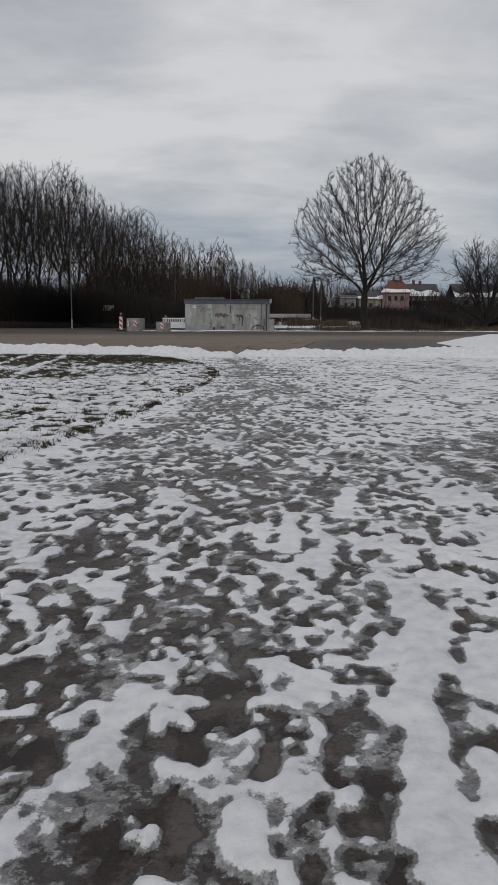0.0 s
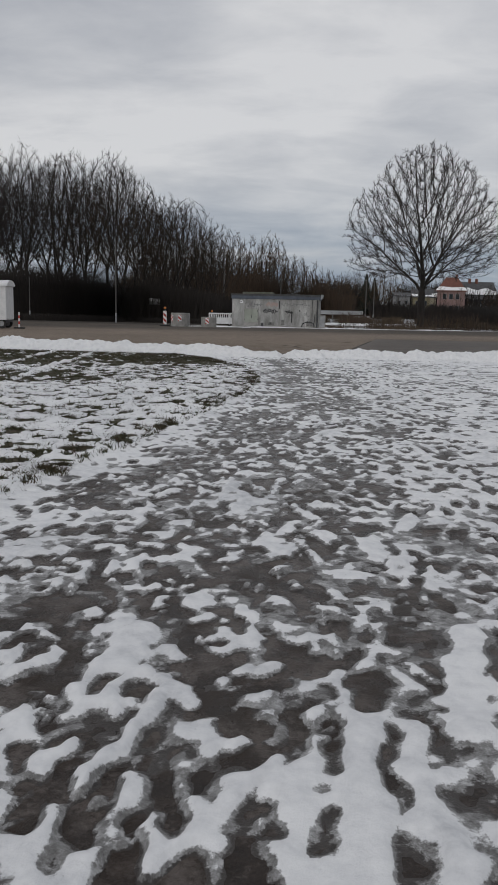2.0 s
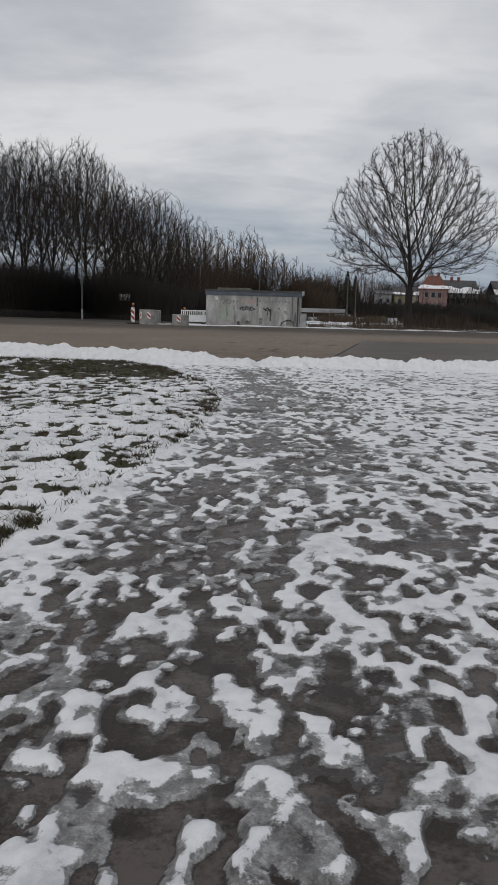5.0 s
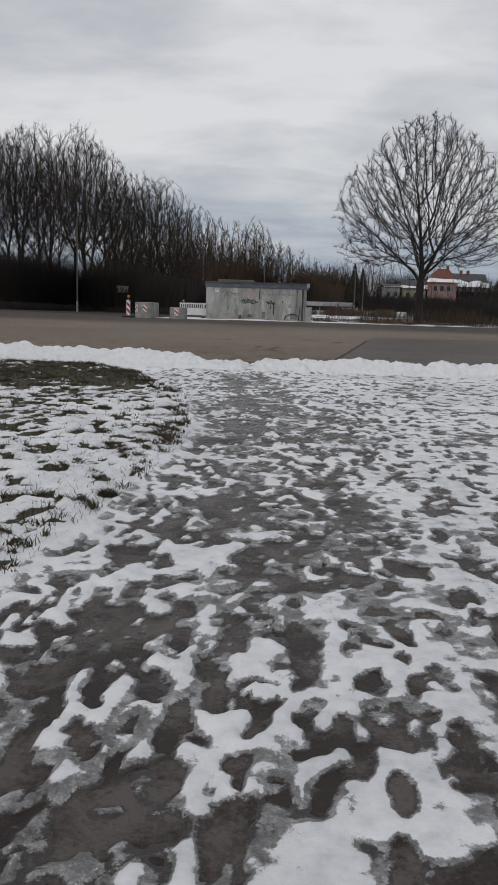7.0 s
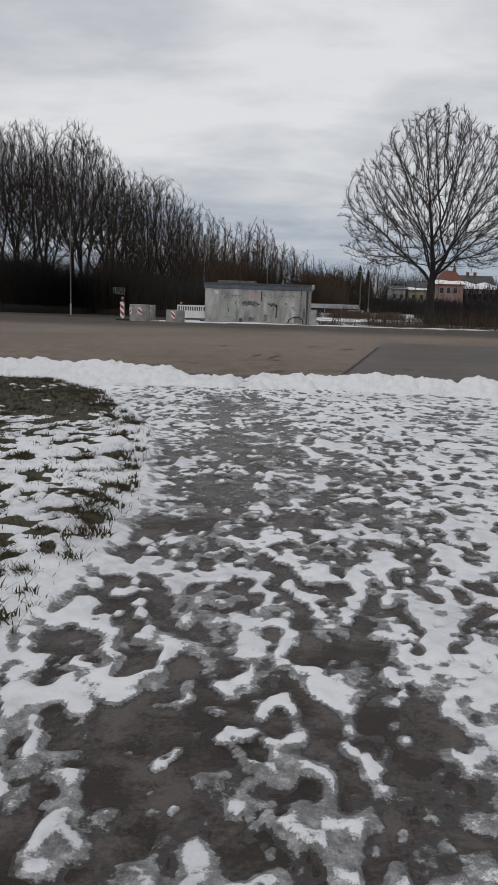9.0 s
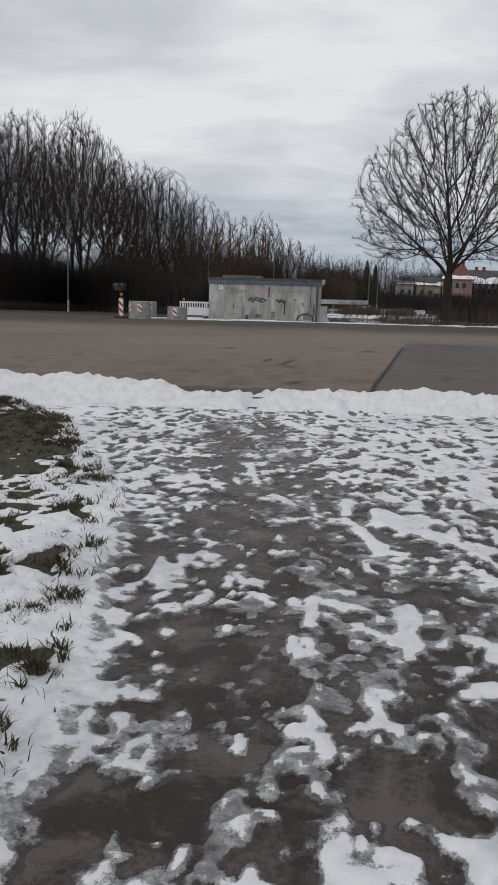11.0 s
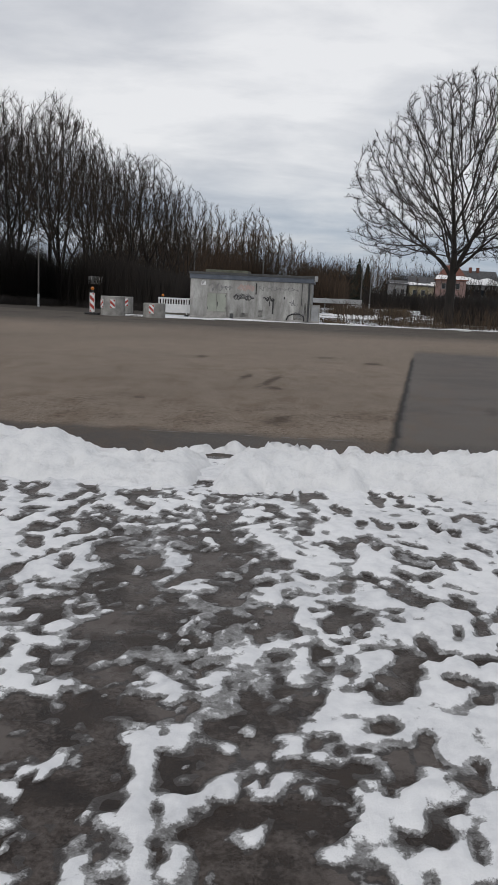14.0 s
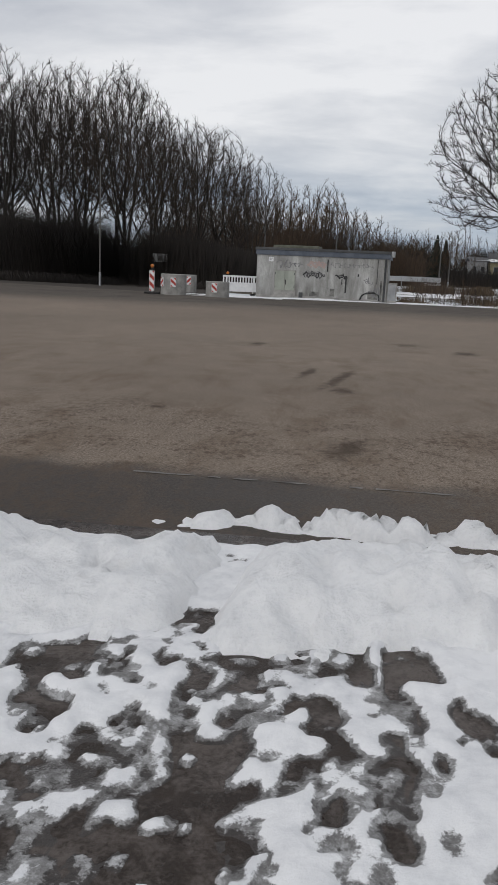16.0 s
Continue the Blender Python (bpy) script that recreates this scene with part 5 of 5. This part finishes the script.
# stands in for a truck or cabin top behind the bushes; the posts are added
def board():
    b = empty("notice_board", pose(-14.45, 85.0, -0.05, 0, 0, 4), "white panel on added posts, standing in for a truck or cabin top", "board")
    boxed("panel", (-0.55, 0.55, -0.02, 0.02, 1.75, 2.35), WHITE, b, bevel=0.02)
    for x in (-0.45, 0.45):
        boxed("post", (x - 0.05, x + 0.05, 0.022, 0.12, 0.0, 2.2), DARK_STEEL, b, bevel=0.01)


board()


# ---- site cabin at the far side of the lot ----
def cabin():
    c = empty("site_cabin", pose(-19.0, 52.5, 0, 0, 0, 8), "white site cabin on a low wheeled chassis", "cabin")
    boxed("body", (-2.6, 1.3, -1.1, 1.1, 0.52, 2.55), WHITE, c, bevel=0.03)
    bm = bmesh.new()
    prof = [(-1.2, 2.55), (-1.15, 2.68), (-0.6, 2.86), (0, 2.92), (0.6, 2.86), (1.15, 2.68), (1.2, 2.55)]
    a = [bm.verts.new((-2.7, y, z)) for y, z in prof]
    b = [bm.verts.new((1.4, y, z)) for y, z in prof]
    bm.faces.new(a)
    bm.faces.new(b[::-1])
    for i in range(len(prof)):
        j = (i + 1) % len(prof)
        bm.faces.new((a[i], b[i], b[j], a[j]))
    bmesh.ops.recalc_face_normals(bm, faces=bm.faces)
    part("roof", bm, WHITE, c, "curved white roof")
    w = boxed("window", (0.30, 0.90, -1.125, -1.102, 1.45, 2.15), DARK_STEEL, c, bevel=0.01)
    boxed("pane", (0.36, 0.84, -1.135, -1.127, 1.51, 2.09), GLASS, w, bevel=0)
    d = boxed("door", (-0.75, 0.05, -1.125, -1.102, 0.60, 2.35), WHITE, c, bevel=0.01)
    boxed("handle", (-0.08, -0.02, -1.16, -1.127, 1.35, 1.48), BLACK, d, bevel=0.01)
    boxed("chassis", (-2.5, 1.25, -0.9, 0.9, 0.36, 0.519), DARK_STEEL, c, bevel=0.02)
    for x in (-1.6, 0.95):
        for y in (-0.85, 0.85):
            wheel = piped("wheel", [(x, y - 0.09, 0.30), (x, y + 0.09, 0.30)], [0.30, 0.30], RUBBER, c, 18)
            piped("rim", [(x, y - 0.10, 0.30), (x, y + 0.10, 0.30)], [0.17, 0.17], STEEL, wheel, 14)


cabin()


def bollard():
    b = empty("marker_post", pose(-17.0, 52.2, 0), "short red and white marker post on a foot", "traffic marker")
    boxed("foot", (-0.3, 0.3, -0.18, 0.18, 0.0, 0.09), RUBBER, b, bevel=0.02)
    for k in range(5):
        piped("band", [(0, 0, 0.09 + k * 0.18), (0, 0, 0.27 + k * 0.18)], [0.055, 0.055], RED if k % 2 else WHITE, b, 10)


bollard()


# ---- trees ----
grown_tree("tree", 4, [(4.2, 4.4), (5.0, 5.8), (6.3, 6.5), (8.0, 6.7), (10.0, 6.2), (11.8, 5.0), (13.4, 3.5), (14.8, 1.8), (15.3, 0.5)], 3.3, 9000, 0.28, 1.9, 0.36, 0.0125, TWIG, pose(10.55, 74.0, -0.03, 0, 0, 25),
           "large solitary leafless tree with a broad rounded crown", twig_len=0.46, twigs=3, leaders=5, rise=0.03)
fan_tree("tree", 13, 4.6, 0.6, 8.2, 0.7, 15, (4, 80), 0.26, (0.36, 0.30, 0.20), TWIG, pose(23.2, 79.5, -0.05), "wide leafless bush-like tree with many low stems",
         lift=0.02, belly=0.45, fine=0.014, twig_len=0.36, rough=0.24)

WOOD = "bare trees of the wood behind the lot"
masters = []
for k in range(5):
    wide, foot, top, fork, lead = ((4.6, 6.0, 18.0, 5.0, 4), (3.5, 5.5, 18.0, 6.0, 3), (5.0, 4.5, 16.5, 3.2, 5), (3.9, 5.5, 18.0, 5.6, 4), (4.3, 4.0, 15.0, 2.6, 5))[k]
    rows = [(foot, wide * 0.45), (foot + 0.25 * (top - foot), wide * 0.85), (foot + 0.55 * (top - foot), wide), (foot + 0.8 * (top - foot), wide * 0.72), (foot + 0.95 * (top - foot), wide * 0.3), (top, wide * 0.08)]
    masters.append(grown_tree("tree", 30 + k, rows, fork, 2300, 0.42, 2.6, 0.52, 0.0160, TWIG if k % 2 else TWIG_WARM, pose(-64 - 9 * k, 128, -0.08), "tall leafless tree in a dense dark wood", WOOD, twig_len=0.75, twigs=2, leaders=lead, rise=0.16))
for k in range(2):
    wide = (4.4, 3.6)[k]
    masters.append(grown_tree("tree", 40 + k, [(1.6, wide * 0.6), (5.0, wide), (9.0, wide * 0.9), (12.0, wide * 0.5), (14.0, wide * 0.1)], 1.4, 560, 0.7, 3.0, 0.85, 0.022, TWIG_BROWN, pose(-109 - 9 * k, 128, -0.08),
                              "brown leafless bushy tree in the far scrub", WOOD, twig_len=0.85, twigs=3, leaders=5, rise=0.16))
# native heights of these, to set each copy's own height
heights = []
for t in masters:
    heights.append(max(v.co.z for o in t.children for v in o.data.vertices))


def plant(k, x, y, h, turn):
    t = copy_thing(masters[k], pose(x, y, -0.08, 0, 0, turn))
    t.scale = (h / heights[k],) * 3
    return t


r = random.Random(77)
for k in range(40):
    x = -56 + k * 1.19 + r.uniform(-0.7, 0.7)
    y = (95, 101, 108)[k % 3] + r.uniform(-1.5, 1.5)
    h = float(np.interp(x * 98 / y, [-56, -30, -22, -19.5, -17, -13, -9.3], [20.4, 19.8, 18.8, 16.8, 15.4, 13.4, 11.2])) * y / 98 * r.uniform(0.82, 1.06)
    plant(r.randrange(5), x, y, h, r.random() * 360)
for k in range(64):
    x = -31 + k * 0.65 + r.uniform(-0.6, 0.6)
    y = 156 + r.uniform(0, 24)
    h = float(np.interp(x, [-30, -14, -5, -2, 3, 6, 10], [15.4, 15.6, 16.0, 14.0, 11.6, 9.2, 8.2])) * r.uniform(0.74, 1.03)
    plant(r.choice((5, 6)), x, y, h, r.random() * 360)
for k in range(26):
    x = 6 + k * 3.0 + r.uniform(-1.2, 1.2)
    h = r.uniform(11, 15.5) if x < 48 else r.uniform(9, 12)
    plant(r.choice((5, 6)), x, 245 + r.uniform(0, 25), h, r.random() * 360)


for x, y, h in ((24.5, 204, 7.5), (29.0, 207, 8.5), (33.8, 205, 9.5), (39.5, 206, 8.0), (46.5, 204, 8.5), (50.5, 207, 7.5), (57.0, 205, 9.0), (62.0, 204, 8.0), (20.0, 226, 12.5), (22.5, 229, 13.0), (16.0, 228, 12.0), (12.5, 230, 12.5)):
    plant(r.choice((5, 6)), x, y, h, r.random() * 360)


def conifer(x, y, h, label):
    c = empty("conifer", pose(x, y, -0.08), label, "tree")
    piped("trunk", [(0, 0, 0), (0, 0, h)], [0.18, 0.03], BARK, c, 7)
    rr = random.Random(int(x * 10))
    tw = Twigs()
    for k in range(420):
        t = 0.10 + 0.88 * k / 420
        a = k * 2.399
        ln = (1 - t) * h * 0.30 * rr.uniform(0.5, 1.2) + 0.15
        p = Vector((0, 0, t * h))
        e = p + Vector((math.cos(a) * ln, math.sin(a) * ln, -0.22 * ln))
        tw.tube([p, p.lerp(e, 0.6) + Vector((0, 0, 0.05)), e], [0.16, 0.12, 0.03], 4)
    arrays("crown", tw.v, tw.f, NEEDLE, c)


NEEDLE = simple("dark_needles", (0.008, 0.013, 0.009), (0.022, 0.032, 0.020), 2.0, 0.9, bump=0)
plant(5, 25.0, 236, 15.5, 20)
conifer(18.9, 235, 12.0, "narrow dark conifer in the far treeline")
conifer(21.6, 240, 11.0, "small dark conifer in the far treeline")


# ---- undergrowth, hedges, weeds ----
def thicket(name, n, x0, x1, y0, y1, hmax, width, material, label, seed, lean=0.16):
    r = np.random.default_rng(seed)
    x, y = r.uniform(x0, x1, n), r.uniform(y0, y1, n)
    h = hmax(x) * (0.35 + 0.65 * r.random(n) ** 0.6) * (0.72 + 0.5 * fbm(x, y, 4.0, seed))
    return stalks(name, x, y, np.full(n, -0.08), h, width, lean, material, label, "undergrowth", seed)


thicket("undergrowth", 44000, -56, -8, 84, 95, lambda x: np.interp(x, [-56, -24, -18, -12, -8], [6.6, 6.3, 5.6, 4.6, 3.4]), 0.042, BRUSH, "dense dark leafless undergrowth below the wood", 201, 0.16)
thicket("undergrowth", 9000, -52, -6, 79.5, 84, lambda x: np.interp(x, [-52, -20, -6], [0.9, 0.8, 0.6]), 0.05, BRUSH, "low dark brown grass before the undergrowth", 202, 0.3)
SCRUB = blade_material("brown_scrub", (0.024, 0.016, 0.010), (0.075, 0.046, 0.026))
thicket("undergrowth", 26000, -34, 10, 150, 170, lambda x: np.interp(x, [-34, -6, 3, 10], [9.5, 9.6, 7.2, 4.6]), 0.05, SCRUB, "tall brown scrub in the distance", 203, 0.22)
thicket("undergrowth", 10000, 5, 90, 236, 262, lambda x: np.interp(x, [5, 30, 90], [12.0, 11.0, 8.0]), 0.2, BRUSH, "far dark scrub along the treeline", 204)
thicket("hedge", 20000, 13, 66, 84, 92, lambda x: np.interp(x, [13, 22, 66], [1.3, 2.0, 2.4]), 0.07, BRUSH, "dark leafless hedge beyond the verge", 205, 0.3)
thicket("hedge", 11000, 17, 80, 118, 124, lambda x: 3.0 + 0 * x, 0.09, BRUSH, "low dark hedge across the meadow", 206, 0.3)
thicket("hedge", 8000, 15, 95, 168, 176, lambda x: 4.0 + 0 * x, 0.13, BRUSH, "dark hedge before the houses", 207, 0.3)
thicket("weeds", 11000, 2.6, 60, 69.9, 77.5, lambda x: np.interp(x, [2.6, 7, 12, 16, 50], [0.30, 0.42, 0.75, 1.0, 1.1]) * np.clip(2.4 * fbm(x, x * 0, 1.6, 321, 3) - 0.5, 0.25, 1.1), 0.022, WEED, "dry brown weeds along the verge", 208, 0.28)
thicket("weeds", 260, 3.5, 16, 71.0, 75.5, lambda x: 1.9 + 0 * x, 0.025, SCRUB, "dark bare stems among the weeds", 209, 0.32)

thicket("brush", 4200, 2.5, 55, 78, 83, lambda x: 1.5 * np.clip(2.6 * fbm(x, x * 0, 5.0, 301, 3) - 0.75, 0.1, 1), 0.03, WEED, "clumps of brown brush on the meadow", 210, 0.3)
thicket("brush", 3600, 5, 60, 95, 103, lambda x: 1.5 * np.clip(2.6 * fbm(x, x * 0, 6.0, 311, 3) - 0.7, 0.1, 1), 0.04, SCRUB, "brown bare brush further out on the meadow", 211, 0.4)
thicket("brush", 420, 6.0, 20, 71.2, 76.0, lambda x: 2.0 + 0 * x, 0.028, SCRUB, "thin dark saplings beside the big tree", 212, 0.3)

thicket("brush", 2600, 1.5, 13, 104, 109.5, lambda x: 0.95 + 0 * x, 0.05, WEED, "brown brush before the white fence", 213, 0.35)
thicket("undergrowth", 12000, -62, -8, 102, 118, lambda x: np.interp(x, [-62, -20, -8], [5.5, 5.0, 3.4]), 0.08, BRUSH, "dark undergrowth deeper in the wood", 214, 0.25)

DULLWHITE = simple("dull_white_boards", (0.30, 0.31, 0.32), (0.42, 0.43, 0.44), 1.5, 0.7)


def far_wall():
    w = empty("site_fence", pose(2.6, 111, -0.06, 0, 0, 2), "long low white site fence behind the meadow", "fence")
    for k in range(3):
        boxed("panel", (k * 2.0, k * 2.0 + 1.97, -0.03, 0.03, 1.0, 1.5), DULLWHITE, w, bevel=0.02)
        boxed("post", (k * 2.0 - 0.04, k * 2.0 + 0.028, -0.09, -0.032, 0.0, 1.6), STEEL, w, bevel=0.01)


far_wall()


# ---- houses ----
def house(m, w, d, eaves, ridge, wall_mat, roof_mat, label, windows, chimneys, along=True, snow=0.4, hip=0.0):
    """A rendered house with a pitched roof. along: the ridge runs across the front."""
    h = empty("house", m, label, "house", "houses beyond the meadow")
    bm = bmesh.new()
    box(bm, -w / 2, w / 2, 0, d, 0, eaves)
    if not along:
        a = [bm.verts.new(p) for p in ((-w / 2, 0.0, eaves), (w / 2, 0.0, eaves), (0, 0.0, ridge - 0.15))]
        bm.faces.new(a)
    part("wall", bm, wall_mat, h)
    o = 0.45
    if along:
        prof = [(-o, eaves - 0.18), (d / 2, ridge), (d + o, eaves - 0.18)]
        ends = ((-w / 2 - o, w / 2 + o))
        pts = lambda e, q, dz: (e, q[0], q[1] + dz)
    else:
        prof = [(-w / 2 - o, eaves - 0.18), (0, ridge), (w / 2 + o, eaves - 0.18)]
        ends = (-o, d + o)
        pts = lambda e, q, dz: (q[0], e, q[1] + dz)
    bm = bmesh.new()
    ring = [[bm.verts.new(pts(e, q, dz)) for q, dz in [(prof[0], 0), (prof[1], 0), (prof[2], 0), (prof[2], 0.22), (prof[1], 0.25), (prof[0], 0.22)]] for e in ends]
    for end, side in zip(ring, (1, -1)):
        for v in (end[1], end[4]):
            v.co.x += side * hip
    for i in range(6):
        j = (i + 1) % 6
        bm.faces.new((ring[0][i], ring[1][i], ring[1][j], ring[0][j]))
    bm.faces.new(ring[0])
    bm.faces.new(ring[1][::-1])
    bmesh.ops.recalc_face_normals(bm, faces=bm.faces)
    roof = part("roof", bm, roof_mat, h)
    # old snow left on the lower roof, a sheet on each slope
    for side in ((0, 1), (2, 1)):
        bm = bmesh.new()
        lo, hi = prof[side[0]], prof[side[1]]
        n = 40
        row = []
        for k in range(n + 1):
            e = ends[0] + (ends[1] - ends[0]) * k / n
            t = snow * (0.5 + 0.7 * float(fbm(np.array(e), np.array(float(side[0] * 7)), 2.4, int(w * 10), 3)))
            q = (lo[0] + (hi[0] - lo[0]) * t, lo[1] + (hi[1] - lo[1]) * t)
            cut = hip * t
            e2 = min(max(e, ends[0] + cut), ends[1] - cut)
            row.append((bm.verts.new(pts(e, lo, 0.29)), bm.verts.new(pts(e2, q, 0.30))))
        for a, b in zip(row, row[1:]):
            bm.faces.new((a[0], b[0], b[1], a[1]))
        part("roof_snow", bm, CLEAN_SNOW, roof, "old snow left on the roof")
    for cx, cy in chimneys:
        boxed("chimney", (cx - 0.35, cx + 0.35, cy - 0.35, cy + 0.35, eaves, ridge + 1.1), ROOF_RED, roof, bevel=0.03)
    for wx, wz, ww, wh in windows:
        wd = boxed("window", (wx - ww / 2 - 0.1, wx + ww / 2 + 0.1, -0.06, -0.002, wz - 0.1, wz + wh + 0.1), GREYWALL, h, bevel=0.01)
        boxed("pane", (wx - ww / 2, wx + ww / 2, -0.075, -0.062, wz, wz + wh), GLASS, wd, bevel=0)
    return h


TWO = [(x, z, 0.9, 1.3) for z in (2.0, 5.2) for x in (-1.7, 0.0, 1.7)]
house(pose(41.6, 230, -0.06, 0, 0, -10), 7.4, 8.5, 7.4, 10.9, PINK, ROOF_RED, "pink rendered house with a hipped red tiled roof", TWO, ((1.2, 4.2),), snow=0.30, hip=2.6)
house(pose(36.2, 233, -0.06, 0, 0, -4), 3.6, 7.0, 5.6, 7.8, CREAM, ROOF_GREY, "cream house with a snowy grey roof", [(-0.8, 2.4, 0.8, 1.2), (0.8, 2.4, 0.8, 1.2)], (), snow=0.55)
house(pose(51.2, 240, -0.06, 0, 0, 4), 10.0, 10, 6.6, 10.2, GREYWALL, ROOF_GREY, "long grey house with two chimneys and snow on the roof", [(x, 4.0, 1.1, 1.4) for x in (-4, -2.4, -0.8, 0.8, 2.4, 4)], ((-1.6, 4.6), (0.4, 4.6)), snow=0.5)
house(pose(69.0, 244, -0.06, 0, 0, 2), 14.0, 10, 6.6, 10.4, GREYWALL, ROOF_GREY, "grey house with a dark roof behind bushes", [(x, 4.2, 1.2, 1.4) for x in (-4, 0, 4)], ((0.5, 5.0),), snow=0.4)
house(pose(31.5, 216, -0.06, 0, 0, -4), 4.4, 5.0, 5.4, 7.2, YELLOW, ROOF_GREY, "small yellow outbuilding with a dark roof", [(-0.9, 3.2, 0.8, 1.1), (1.0, 3.2, 0.8, 1.1)], (), snow=0.3)
house(pose(26.8, 216, -0.06, 0, 0, 2), 3.6, 5.0, 5.6, 6.2, GREYWALL, ROOF_GREY, "plain grey block-like shed", [(-0.9, 3.4, 0.7, 0.9), (0.9, 3.4, 0.7, 0.9)], (), snow=0.05)


# ---- a parked car across the meadow ----
def car(m, paint, label):
    c = empty("car", m, label, "car")
    prof = [(-2.1, 0.32), (-2.12, 0.75), (-1.75, 0.93), (-1.25, 0.98), (-0.75, 1.42), (0.75, 1.46), (1.45, 1.02), (2.0, 0.95), (2.1, 0.60), (2.08, 0.32)]
    bm = bmesh.new()
    a = [bm.verts.new((x, -0.85 + (0.12 if z > 1.2 else 0), z)) for x, z in prof]
    b = [bm.verts.new((x, 0.85 - (0.12 if z > 1.2 else 0), z)) for x, z in prof]
    bm.faces.new(a)
    bm.faces.new(b[::-1])
    for i in range(len(prof)):
        j = (i + 1) % len(prof)
        bm.faces.new((a[i], b[i], b[j], a[j]))
    bmesh.ops.recalc_face_normals(bm, faces=bm.faces)
    part("body", bm, paint, c)
    boxed("side_window", (-0.85, 0.95, -0.80, -0.775, 1.02, 1.34), GLASS, c, bevel=0)
    boxed("headlight", (-2.14, -2.06, -0.75, -0.45, 0.62, 0.76), WHITE, c, bevel=0.01)
    boxed("headlight", (-2.14, -2.06, 0.45, 0.75, 0.62, 0.76), WHITE, c, bevel=0.01)
    for x in (-1.3, 1.3):
        for y in (-0.80, 0.80):
            w = piped("wheel", [(x, y - 0.1, 0.31), (x, y + 0.1, 0.31)], [0.31, 0.31], RUBBER, c, 16)
            piped("rim", [(x, y - 0.11, 0.31), (x, y + 0.11, 0.31)], [0.18, 0.18], STEEL, w, 12)


SILVER = simple("silver_car_paint", (0.14, 0.145, 0.15), (0.18, 0.185, 0.19), 2.0, 0.3, 0.4, 0)
car(pose(24.4, 236, -0.06, 0, 0, 12), SILVER, "dull silver parked car half hidden behind the brush")
